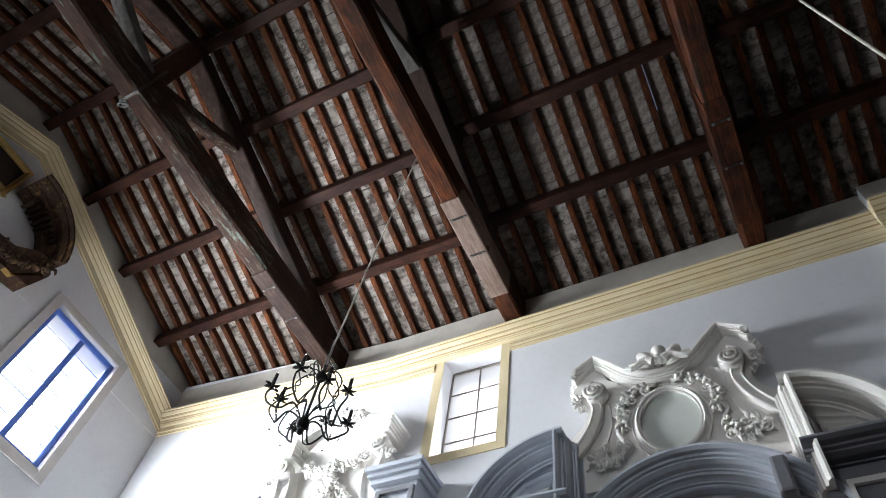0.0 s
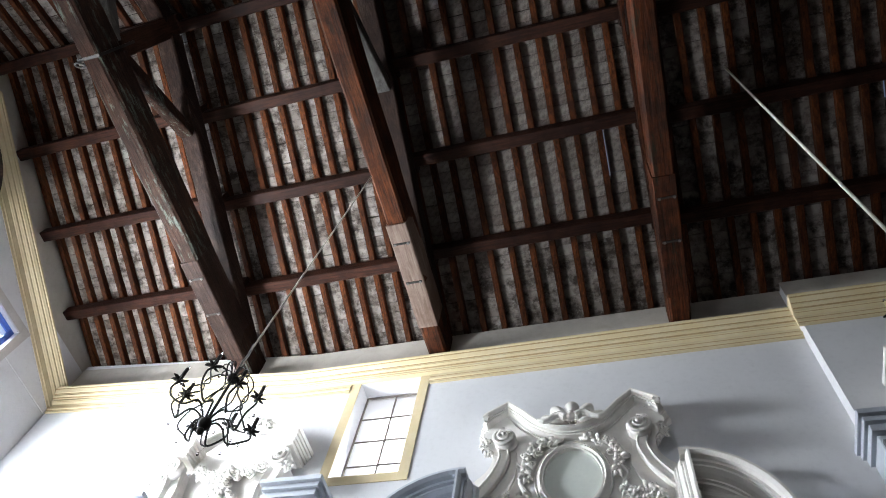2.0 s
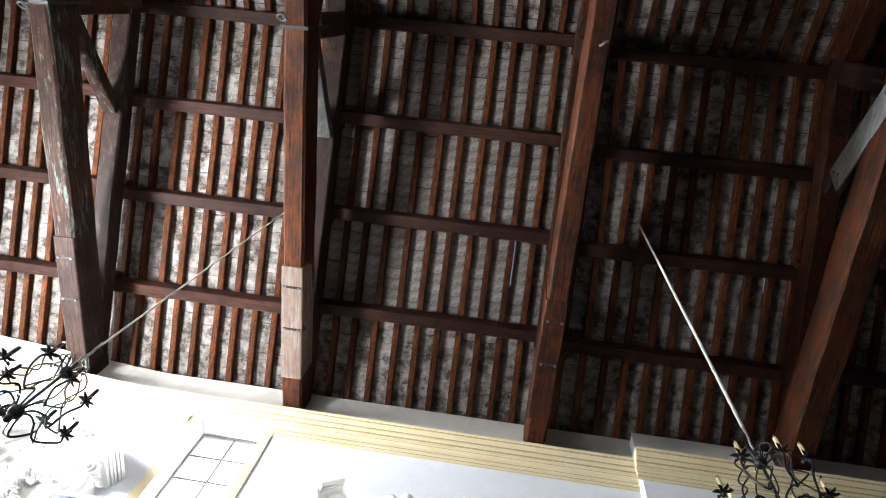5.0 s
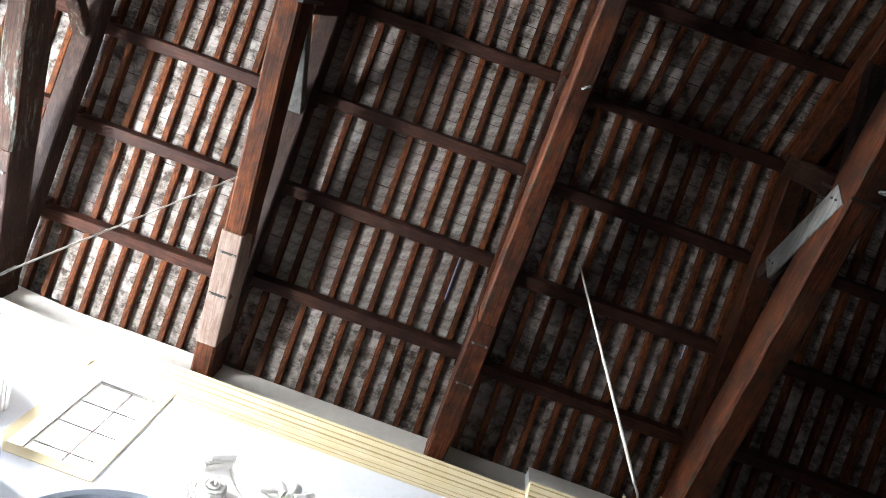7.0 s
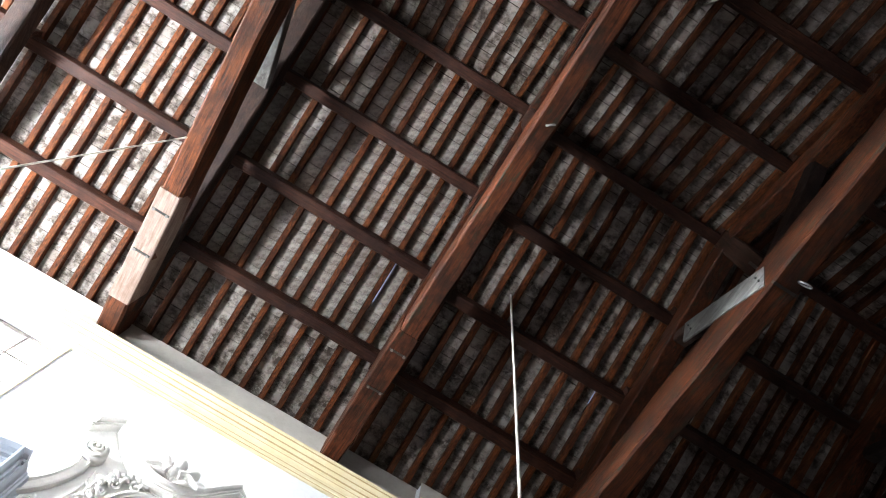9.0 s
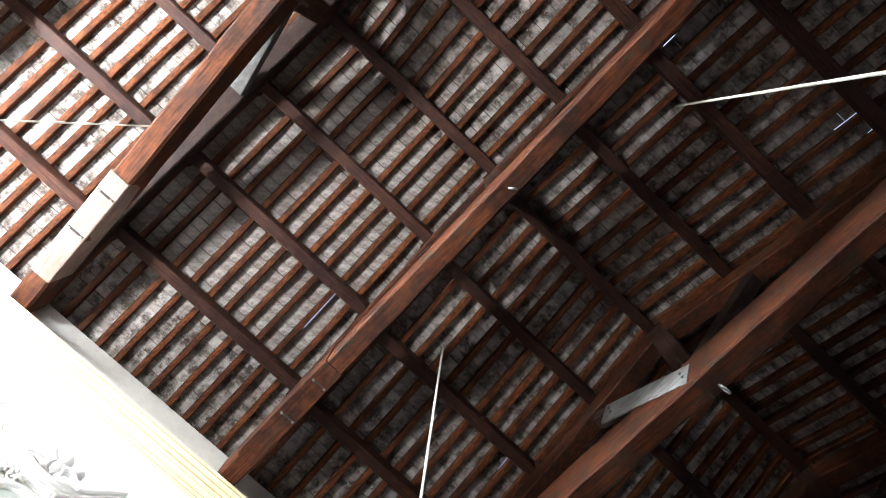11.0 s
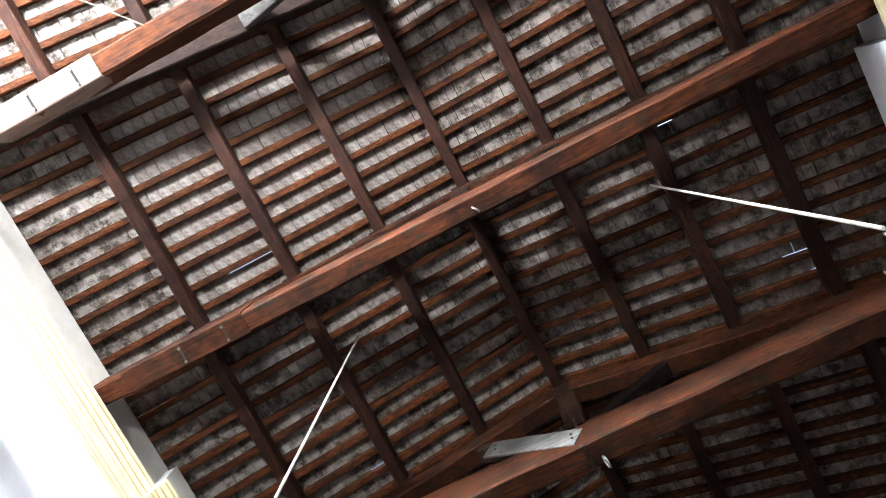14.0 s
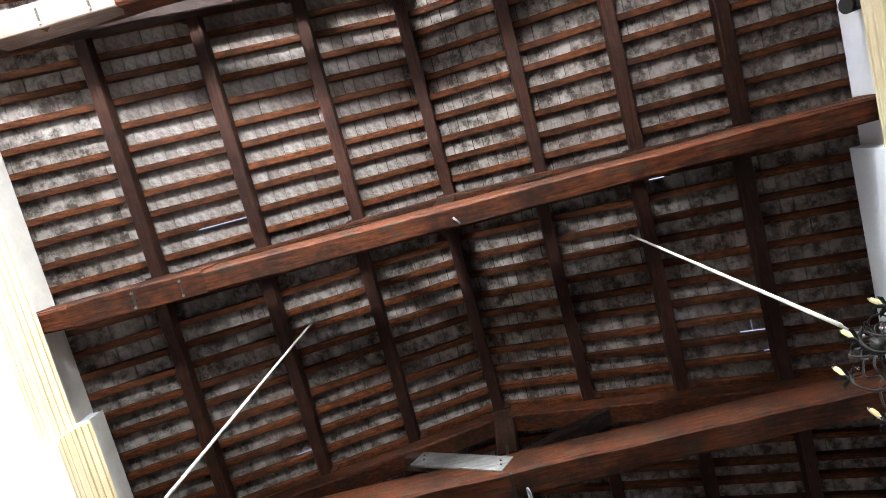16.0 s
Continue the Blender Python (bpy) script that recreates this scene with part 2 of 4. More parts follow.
WIN_A = (-3.56, -2.69, 7.0, 8.69)        # x0, x1, z0, z1
WIN_E = (2.54, 3.84, 6.87, 8.89)          # y0, y1, z0, z1
# mirrored opening out of view, added to hold a level lamp
ADDED_WIN_E2 = (-2.40, -1.10, 6.87, 8.89)
# door opening out of view, added for the upward roof lamps
ADDED_DOOR_W = (0.6, 2.6, 0.02, 3.4)
WALL_TOP_A, WALL_TOP_B = roof_z(WALL_A), roof_z(WALL_B)
wall_with_openings("wall_north", END_W, END_E, WALL_TOP_A, 0.6, [WIN_A], lambda a, t, z: (a, WALL_A + t, z), "white plastered long wall of the nave")
# the opening repeated here is unseen, added for the fill lamp
wall_with_openings("wall_south", END_W, END_E, WALL_TOP_B, 0.6, [WIN_A], lambda a, t, z: (a, WALL_B - t, z), "white plastered long wall of the nave")
wall_with_openings("wall_west", WALL_B - 0.6, WALL_A + 0.6, WALL_TOP_B - 0.1, 0.6, [WIN_E, ADDED_WIN_E2, ADDED_DOOR_W], lambda a, t, z: (END_W - t, a, z), "white plastered entrance end wall of the nave")
wall_with_openings("wall_east", WALL_B - 0.6, WALL_A + 0.6, WALL_TOP_B - 0.1, 0.6, [], lambda a, t, z: (END_E + t, a, z), "plain unseen end wall, coloured dark to cut bounced light")


def gable(name, x0, x1):
    bm = bmesh.new()
    prof = [(WALL_B - 0.6, WALL_TOP_B - 0.1), (WALL_A + 0.6, WALL_TOP_B - 0.1), (RIDGE_Y, RIDGE_Z + 0.25)]
    a = [bm.verts.new((x0, y, z)) for y, z in prof]
    b = [bm.verts.new((x1, y, z)) for y, z in prof]
    for i in range(3):
        bm.faces.new((a[i], a[(i + 1) % 3], b[(i + 1) % 3], b[i]))
    bm.faces.new(a[::-1])
    bm.faces.new(b)
    bmesh.ops.recalc_face_normals(bm, faces=bm.faces)
    return tagged(link(name, bm, RAW_PLASTER), "grey plastered gable under the roof", "wall", kind="structure")


gable("wall_west_gable", END_W - 0.6, END_W)
gable("wall_east_gable", END_E, END_E + 0.6)

# ---- roof ----
trusses = []


def truss(x, i):
    """A king-post truss: tie beam, two principal rafters, king post, two struts and its ironwork."""
    t = thing("roof_truss", "dark brown hewn timber king-post roof truss with iron straps", "roof truss", "roof trusses", at=(0, 0, 0))
    s = 3.7 * i
    part("tie_beam", beam((x, WALL_B - 0.4, TIE_Z + 0.25), (x, WALL_A + 0.4, TIE_Z + 0.25), 0.33 if i == 3 else 0.26, 0.5, 0.018, s, 30, 0.03), (BEAM_GREY, BEAM_RED)[i] if i < 2 else BEAM, t, "worn red-brown tie beam" if i else "dark grey-brown tie beam")
    ph = 0.28
    for sgn, wall in ((1, WALL_A), (-1, WALL_B)):
        y0, y1 = wall + sgn * 0.25, RIDGE_Y + sgn * 0.12
        z0, z1 = roof_z(y0) - PURLIN_D - ph / 2, roof_z(y1) - PURLIN_D - ph / 2
        part("principal_rafter", beam((x, y0, z0), (x, y1, z1), 0.26, ph, 0.012, s + sgn, 16), BEAM_DARK if i < 2 else BEAM, t)
        yb, yt = RIDGE_Y + sgn * 0.10, RIDGE_Y + sgn * 1.38
        zt = roof_z(yt) - PURLIN_D - ph - 0.02
        part("strut", beam((x, yb, TIE_Z + 0.52), (x, yt, zt), 0.2, 0.16, 0.006, s + 9 * sgn, 8, 0.012), PALE_WOOD if (i, sgn) in ((1, 1), (0, -1)) else BEAM_GREY if i == 0 else BEAM_DARK, t)
    if i == 3:
        board = part("board", beam((x - 0.165, 0.46, TIE_Z + 0.2), (x - 0.165, 1.64, TIE_Z + 0.9), 0.035, 0.33, 0.003, s, 8, 0.006), PALE_WOOD, t, "weathered grey board with bolts")
        for yb, zb in ((0.54, 0.2), (0.54, 0.3), (1.54, 0.8), (1.54, 0.92)):
            bm = bmesh.new()
            bmesh.ops.create_cone(bm, cap_ends=True, segments=8, radius1=0.016, radius2=0.013, depth=0.02, matrix=Matrix.Translation((x - 0.19, yb, TIE_Z + zb)) @ pose(0, 0, 0, 0, 90, 0))
            part("bolt", bm, IRON, board)
    part("king_post", beam((x, RIDGE_Y, TIE_Z + 0.6), (x, RIDGE_Y, RIDGE_Z - PURLIN_D), 0.24, 0.28, 0.008, s + 5, 6), POST_WOOD, t)
    if i < 3:
        ym = 4.82 if i == 1 else 4.9
        part("spliced_end", beam((x - 0.003, 3.25, TIE_Z + 0.225), (x - 0.003, ym, TIE_Z + 0.225), 0.345 if i == 3 else 0.272, 0.482, 0.003, s + 2, 8, 0.012), SPLICE_PALE if i == 1 else BEAM_DARK if i == 0 else BEAM, t, "newer, paler spliced end of the tie beam" if i == 1 else "")
        for yb in (3.52, 4.1):
            bm = box(x - 0.11, x + 0.11, yb - 0.014, yb + 0.014, TIE_Z - 0.026, TIE_Z - 0.016, 0.002)
            plate = part("iron_plate", bm, IRON, t)
            for sx in (-0.085, 0.085):
                bm = bmesh.new()
                bmesh.ops.create_cone(bm, cap_ends=True, segments=8, radius1=0.018, radius2=0.014, depth=0.02, matrix=Matrix.Translation((x + sx, yb, TIE_Z - 0.034)))
                part("bolt", bm, DULL_STEEL, plate)
    if i == 2:
        trusses.append(t)
        return t
    bm = bmesh.new()
    for sx in (-1, 1):
        box(x + sx * 0.15 - 0.006, x + sx * 0.15 + 0.006, RIDGE_Y - 0.018, RIDGE_Y + 0.018, TIE_Z - 0.02, TIE_Z + 0.75, bm=bm)
    box(x - 0.156, x + 0.156, RIDGE_Y - 0.018, RIDGE_Y + 0.018, TIE_Z - 0.03, TIE_Z - 0.016, bm=bm)
    part("iron_strap", bm, IRON, t)
    trusses.append(t)
    return t


for i, x in enumerate(TRUSS_X):
    truss(x, i)

roof = thing("roof", "timber roof with small rafters and dusty terracotta tiles", "roof", kind="structure")
PURLIN_Y = [4.20, 2.945, 1.70, 0.45, -0.83, -2.03, -3.21]
stations = [END_W - 0.2, *TRUSS_X, END_E + 0.2]
for b, (x0, x1) in enumerate(zip(stations, stations[1:])):
    for k, y in enumerate(PURLIN_Y):
        dy = 0.09 * ((b % 2) - 0.5)
        z = roof_z(y) - PURLIN_D / 2 - (0.02 if k == 3 else 0)
        part("purlin", beam((x0 - 0.14, y + dy, z), (x1 + 0.14, y + dy, z), 0.165, PURLIN_D, 0.008, b * 7.1 + k, 10, 0.012), PURLIN_WOOD, roof)

RAFTER_STEP, RAFTER_W, RAFTER_H = 0.2886, 0.086, 0.11
rafter_mesh = []
for k in range(4):
    rng = random.Random(k)
    for sgn in (1, -1):
        wall = WALL_A + 0.5 if sgn > 0 else WALL_B - 0.5
        y0, y1 = RIDGE_Y, wall
        bm = beam((0, y0, RIDGE_Z + RAFTER_H / 2), (0, y1, roof_z(y1) + RAFTER_H / 2), RAFTER_W, RAFTER_H, 0.008, 11 * k + sgn, 12, 0.008)
        me = bpy.data.meshes.new("rafter")
        bm.to_mesh(me)
        bm.free()
        me.materials.append(RAFTER_WOOD)
        rafter_mesh.append((sgn, me))
n_raft = int((END_E - END_W) / RAFTER_STEP)
rng = random.Random(5)
for i in range(n_raft + 1):
    for sgn in (1, -1):
        me = rng.choice([m for s, m in rafter_mesh if s == sgn])
        ob = new("rafter", me)
        ob.parent = roof
        ob.location = (END_W + 0.1 + i * RAFTER_STEP + rng.uniform(-0.015, 0.015), 0, rng.uniform(-0.006, 0.004))

# tiles: each spans from one rafter's middle to the next
TILE_STEP, TILE_T = 0.145, 0.03
cosr = 1 / math.sqrt(1 + SLOPE * SLOPE)


def tile_corners(i, sgn, j, rng):
    x0, x1 = END_W + 0.1 + i * RAFTER_STEP + 0.004, END_W + 0.1 + (i + 1) * RAFTER_STEP - 0.004
    d0, d1 = j * TILE_STEP + 0.004, (j + 1) * TILE_STEP - 0.004
    side = slit_cells.get((i, sgn, j), 0)
    if side:
        x0, x1 = (x0 + 0.056, x1) if side > 0 else (x0, x1 - 0.056)
    jz, tilt, jd = rng.uniform(-0.004, 0.005), rng.uniform(-0.004, 0.004), rng.uniform(-0.004, 0.004)
    out = []
    for t in (0, TILE_T):
        for x in (x0, x1):
            for d in (d0, d1):
                y = RIDGE_Y + sgn * (d + jd) * cosr
                z = RIDGE_Z + RAFTER_H - 0.006 - (d + jd) * cosr * SLOPE + t + jz + (tilt if x == x1 else -tilt)
                out.append((x, y, z))
    return out


# narrow gaps beside a few rafters, through which the sky shows: x, y from, y to
SLITS = [(0.29, 3.0, 3.72), (3.30, -3.28, -2.86), (3.58, -3.32, -3.1), (3.55, 3.0, 3.4), (1.11, -2.4, -2.2)]
slit_cells, slit_holes = {}, {1: [], -1: []}
for x, y0, y1 in SLITS:
    sgn = 1 if y0 > RIDGE_Y else -1
    r = round((x - END_W - 0.1) / RAFTER_STEP)
    xr = END_W + 0.1 + r * RAFTER_STEP
    side = 1 if x > xr else -1
    d0, d1 = sorted((abs(y0 - RIDGE_Y) / cosr, abs(y1 - RIDGE_Y) / cosr))
    for j in range(int(d0 / TILE_STEP), int(d1 / TILE_STEP) + 1):
        slit_cells[(r if side > 0 else r - 1, sgn, j)] = side
    a0, a1 = sorted((xr + side * 0.03, xr + side * 0.075))
    slit_holes[sgn].append((a0 - 0.1, a1 + 0.12, d0, d1))

TQ = ((0, 1, 3, 2), (4, 6, 7, 5), (0, 4, 5, 1), (2, 3, 7, 6), (0, 2, 6, 4), (1, 5, 7, 3))
verts, faces, singles = [], [], []
rng = random.Random(8)
for i in range(-1, n_raft + 1):
    for sgn in (1, -1):
        wall = (WALL_A if sgn > 0 else WALL_B) + sgn * 0.45
        nj = int(abs(wall - RIDGE_Y) / cosr / TILE_STEP)
        for j in range(nj):
            c = tile_corners(i, sgn, j, rng)
            xm = c[0][0] + 0.14
            if sgn > 0 and -2.3 < xm < 0.55 and 2 <= j < 29 and len(singles) < 290:
                singles.append(c)
                continue
            b = len(verts)
            verts += c
            faces += [tuple(b + q for q in f) for f in TQ]
me = bpy.data.meshes.new("tiles")
me.from_pydata(verts, [], faces)
me.materials.append(TILE)
ob = new("tiles", me)
ob.parent = roof
tagged(ob, "rows of dusty terracotta roof tiles", kind="stuff")
for c in singles:
    me = bpy.data.meshes.new("tile")
    o = Vector(c[0])
    me.from_pydata([tuple(Vector(v) - o) for v in c], [], TQ)
    me.materials.append(TILE)
    ob = new("tile", me)
    ob.parent = roof
    ob.location = o
# boarding that closes the roof above the tiles, open at the gaps
for sgn, wall in ((1, WALL_A + 0.65), (-1, WALL_B - 0.65)):
    far = abs(wall - RIDGE_Y) / cosr

    def cover(a, t, d, sgn=sgn):
        return (a, RIDGE_Y + sgn * d * cosr, RIDGE_Z + 0.19 + t - d * cosr * SLOPE)
    sheet = wall_with_openings("roof_covering", END_W - 0.65, END_E + 0.65, far, 0.1, slit_holes[sgn], cover, "")
    for key in ("label", "category", "kind"):
        if key in sheet:
            del sheet[key]
    sheet.parent = roof

# ---- cornice ----
CORNICE = [(0, 8.52), (0.018, 8.52), (0.018, 8.565), (0.032, 8.575), (0.032, 8.605), (0.018, 8.615), (0.018, 8.69), (0.03, 8.70), (0.05, 8.725), (0.05, 8.755), (0.065, 8.77), (0.085, 8.79), (0.085, 8.82), (0.1, 8.83), (0.12, 8.865), (0.12, 8.89), (0.135, 8.90), (0.135, 8.925), (0, 8.95)]
CORNICE_LOW = CORNICE[:7] + [(0, 8.69)]
CORNICE_TOP = [(0, 8.69)] + CORNICE[6:]
STEP_X, STEP_A = 2.06, 0.18
CORNICE_LABEL = "ochre painted moulded plaster cornice"
tagged(link("wall_north_projection", box(STEP_X, END_E - 0.01, WALL_A - STEP_A, WALL_A - 0.004, 0, roof_z(WALL_A - STEP_A) - 0.14), WALL_PLASTER), "white plastered projecting bay of the long wall", "wall", kind="structure")
for x0, x1, profile in ((END_W, -4.5, CORNICE), (-4.5, -3.70, CORNICE_LOW), (-2.55, STEP_X, CORNICE_LOW), (-4.5, STEP_X, CORNICE_TOP)):
    tagged(link("cornice_north", extrude_profile(profile, x0, x1, lambda x, o, u: (x, wall_a(x) - 1.4 * o, u)), OCHRE), CORNICE_LABEL, "cornice", kind="structure")
# brown strips over the moulding steps: dirt and shade of the recesses as colour
RECESS_DIRT_SHADE = plaster("recess_dirt_and_shade", (0.36, 0.25, 0.12), (0.46, 0.35, 0.2), 0.8, 6)
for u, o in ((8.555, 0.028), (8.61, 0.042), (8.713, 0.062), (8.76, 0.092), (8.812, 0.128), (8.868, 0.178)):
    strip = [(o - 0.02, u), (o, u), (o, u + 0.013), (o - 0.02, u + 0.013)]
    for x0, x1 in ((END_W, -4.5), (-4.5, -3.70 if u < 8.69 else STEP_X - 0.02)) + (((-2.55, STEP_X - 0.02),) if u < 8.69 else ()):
        tagged(link("trim", extrude_profile(strip, x0, x1, lambda x, d, v: (x, wall_a(x) - d, v)), RECESS_DIRT_SHADE), "thin brown strip for dirt and shade in the cornice recesses", "trim", kind="structure")
    tagged(link("trim", extrude_profile(strip, STEP_X - 0.05, END_E, lambda x, d, v: (x, WALL_A - STEP_A - d, v)), RECESS_DIRT_SHADE), "thin brown strip for dirt and shade in the cornice recesses", "trim", kind="structure")
bm = bmesh.new()
lo = [bm.verts.new((x, y, 0)) for x, y in ((-4.5, WALL_A - 0.003), (END_W + 0.002, WALL_A - 0.003), (END_W + 0.002, wall_a(END_W)))]
hi = [bm.verts.new((v.co.x, v.co.y, roof_z(v.co.y) - 0.01)) for v in lo]
bm.faces.new(lo)
bm.faces.new(hi)
for k in range(3):
    bm.faces.new((lo[k], lo[(k + 1) % 3], hi[(k + 1) % 3], hi[k]))
bmesh.ops.recalc_face_normals(bm, faces=bm.faces)
tagged(link("wall_north_splay", bm, WALL_PLASTER), "white plastered crooked end of the long wall", "wall", kind="structure")
tagged(link("cornice_north_projection", extrude_profile(CORNICE, STEP_X - 0.06, END_E, lambda x, o, u: (x, WALL_A - STEP_A - 1.4 * o, u)), OCHRE), CORNICE_LABEL, "cornice", kind="structure")
tagged(link("cornice_south", extrude_profile(CORNICE, END_W, END_E, lambda x, o, u: (x, WALL_B + o, u)), OCHRE), CORNICE_LABEL, "cornice", kind="structure")
tagged(link("wall_south_projection", box(1.18, END_E - 0.01, WALL_B + 0.004, WALL_B + 0.18, 0, roof_z(WALL_B) - 0.1), WALL_PLASTER), "white plastered projecting bay of the long wall", "wall", kind="structure")
# rough strips of wall between the cornice and the roof
STRIP = [(0.002, 8.95), (0.012, 8.95), (0.012, WALL_TOP_A - 0.01), (0.002, WALL_TOP_A - 0.01)]
for x0, x1 in ((END_W, -4.5), (-4.5, STEP_X)):
    tagged(link("wall_north_strip", extrude_profile(STRIP, x0, x1, lambda x, o, u: (x, wall_a(x) - o, u)), RAW_PLASTER), "bare grey plaster strip under the roof", "wall", kind="structure")
tagged(link("wall_north_projection_strip", box(STEP_X - 0.012, END_E, WALL_A - STEP_A - 0.012, WALL_A - STEP_A - 0.002, 8.95, roof_z(WALL_A - STEP_A) - 0.15), RAW_PLASTER), "bare grey plaster strip under the roof", "wall", kind="structure")
# cornice that climbs the entrance gable
GABLE_Y, GABLE_Z = 0.72, 10.84
for sgn, wall in ((1, WALL_A), (-1, WALL_B)):
    bm = bmesh.new()
    ends = []
    for y in (wall, GABLE_Y):
        ends.append([bm.verts.new((END_W + o, y, GABLE_Z - 0.42 * abs(y - GABLE_Y) + (u - 8.95))) for o, u in CORNICE])
    n = len(CORNICE)
    for i in range(n):
        bm.faces.new((ends[0][i], ends[0][(i + 1) % n], ends[1][(i + 1) % n], ends[1][i]))
    bm.faces.new(ends[0][::-1])
    bm.faces.new(ends[1])
    bmesh.ops.recalc_face_normals(bm, faces=bm.faces)
    tagged(link("cornice_west", bm, OCHRE), "ochre painted moulded cornice climbing the gable", "cornice", kind="structure")
bm = bmesh.new()
prof = [(WALL_B, GABLE_Z - 0.42 * (GABLE_Y - WALL_B) - 0.05), (GABLE_Y, GABLE_Z - 0.05), (WALL_A, GABLE_Z - 0.42 * (WALL_A - GABLE_Y) - 0.05), (WALL_A, 8.5), (WALL_B, 8.5)]
a = [bm.verts.new((END_W + 0.003, y, z)) for y, z in prof]
b = [bm.verts.new((END_W + 0.012, y, z)) for y, z in prof]
for i in range(5):
    bm.faces.new((a[i], a[(i + 1) % 5], b[(i + 1) % 5], b[i]))
bm.faces.new(a[::-1])
bm.faces.new(b)
bmesh.ops.recalc_face_normals(bm, faces=bm.faces)
# the opening of the window cuts into this facing
tagged(link("wall_west_facing", bm, WALL_PLASTER), "white plaster facing of the entrance gable", "wall", kind="structure")
face = bpy.data.objects["wall_west_facing"]
for opening in (WIN_E, ADDED_WIN_E2):
    cut = link("cutter", box(END_W - 1, END_W + 1, *opening), WALL_PLASTER)
    md = face.modifiers.new("opening", "BOOLEAN")
    md.object, md.operation, md.solver = cut, "DIFFERENCE", "EXACT"
    bpy.context.view_layer.update()
    face.data = bpy.data.meshes.new_from_object(face.evaluated_get(bpy.context.evaluated_depsgraph_get()))
    face.modifiers.clear()
    bpy.data.objects.remove(cut)

# ---- windows ----
# the blue glare at the bright window is put into the frame's colour
BLUE_GLARE = plain("blue_glare_wood", (0.06, 0.13, 0.45), 0.5)
LEAD = plain("dark_window_bar", (0.2, 0.17, 0.15), 0.6)


def glass():
    m, nt, bs = material("window_glass")
    bs.inputs["Transmission Weight"].default_value, bs.inputs["Roughness"].default_value, bs.inputs["IOR"].default_value = 1.0, 0.4, 1.15
    bs.inputs["Base Color"].default_value = (0.97, 0.98, 1, 1)
    return m


def glow(name, colour, strength):
    m, nt, bs = material(name)
    bs.inputs["Base Color"].default_value = (0, 0, 0, 1)
    bs.inputs["Emission Color"].default_value, bs.inputs["Emission Strength"].default_value = (*colour, 1), strength
    return m


GLASS = glass()
SKY_GLOW = glow("bright_hazy_sky", (0.96, 0.98, 1.0), 6.0)


def window(name, label, a0, a1, z0, z1, place, cols, rows, bar, bar_mat, depth, surround, surround_mat, proud):
    """A window in an opening: surround on the wall, bars and panes set back; place(a, out, z) with out into the room."""
    w = thing(name, label, "window", kind="structure")

    def pbox(p0, p1, o0, o1, q0, q1, bevel=0.0):
        c = [place(a, o, z) for a in (p0, p1) for o in (o0, o1) for z in (q0, q1)]
        lo, hi = [min(v[i] for v in c) for i in range(3)], [max(v[i] for v in c) for i in range(3)]
        return box(lo[0], hi[0], lo[1], hi[1], lo[2], hi[2], bevel)
    s = surround
    part("window_surround", pbox(a0 - s, a0, 0.002, proud, z0 - s, z1 + s, 0.004), surround_mat, w)
    part("window_surround", pbox(a1, a1 + s, 0.002, proud, z0 - s, z1 + s, 0.004), surround_mat, w)
    part("window_surround", pbox(a0 - 0.001, a1 + 0.001, 0.003, proud - 0.001, z1, z1 + s, 0.004), surround_mat, w)
    part("window_surround", pbox(a0 - 0.001, a1 + 0.001, 0.003, proud - 0.001, z0 - s, z0, 0.004), surround_mat, w)
    for p0, p1, q0, q1 in ((a0, a0 + bar, z0, z1), (a1 - bar, a1, z0, z1), (a0 + bar, a1 - bar, z0, z0 + bar), (a0 + bar, a1 - bar, z1 - bar, z1)):
        part("window_frame", pbox(p0, p1, -depth - 0.03, -depth + 0.03, q0, q1, 0.006), bar_mat, w)
    for k in range(1, cols):
        c = a0 + (a1 - a0) * k / cols
        part("mullion", pbox(c - bar / 2, c + bar / 2, -depth - 0.02, -depth + 0.02, z0 + bar, z1 - bar, 0.004), bar_mat, w)
    thin = 0.006 if bar > 0.05 else bar
    for k in range(1, rows):
        c = z0 + (z1 - z0) * k / rows
        part("glazing_bar", pbox(a0 + bar, a1 - bar, -depth - 0.012, -depth + 0.012, c - thin / 2, c + thin / 2, 0.003), bar_mat, w)
    for i in range(cols):
        for k in range(rows):
            p0, p1 = a0 + (a1 - a0) * i / cols + 0.01, a0 + (a1 - a0) * (i + 1) / cols - 0.01
            q0, q1 = z0 + (z1 - z0) * k / rows + 0.008, z0 + (z1 - z0) * (k + 1) / rows - 0.008
            pane = part("pane", pbox(p0, p1, -depth - 0.003, -depth + 0.003, q0, q1), GLASS, w)
            pane.visible_shadow = False
    return w


window("window_1", "tall clear-glass window with thin bars and ochre surround", *WIN_A, lambda a, o, z: (a, WALL_A - o, z), 2, 4, 0.018, LEAD, 0.28, 0.13, OCHRE, 0.015)
window("window_2", "two-light window with a frame coloured blue for glare and a grey stone surround", *WIN_E, lambda a, o, z: (END_W + 0.012 + o, a, z), 2, 6, 0.085, BLUE_GLARE, 0.1, 0.14, STONE_TRIM, 0.03)
# mirror copy of window_2, unseen, added around its lamp
window("window_4", "two-light window with a frame coloured blue for glare and a grey stone surround", *ADDED_WIN_E2, lambda a, o, z: (END_W + 0.012 + o, a, z), 2, 6, 0.085, BLUE_GLARE, 0.1, 0.14, STONE_TRIM, 0.03)
# mirror copy of window_1, out of view, added with its glowing backdrop as fill
window("window_3", "tall clear-glass window with thin bars and ochre surround", *WIN_A, lambda a, o, z: (a, WALL_B + o, z), 2, 4, 0.018, LEAD, 0.28, 0.13, OCHRE, 0.015)
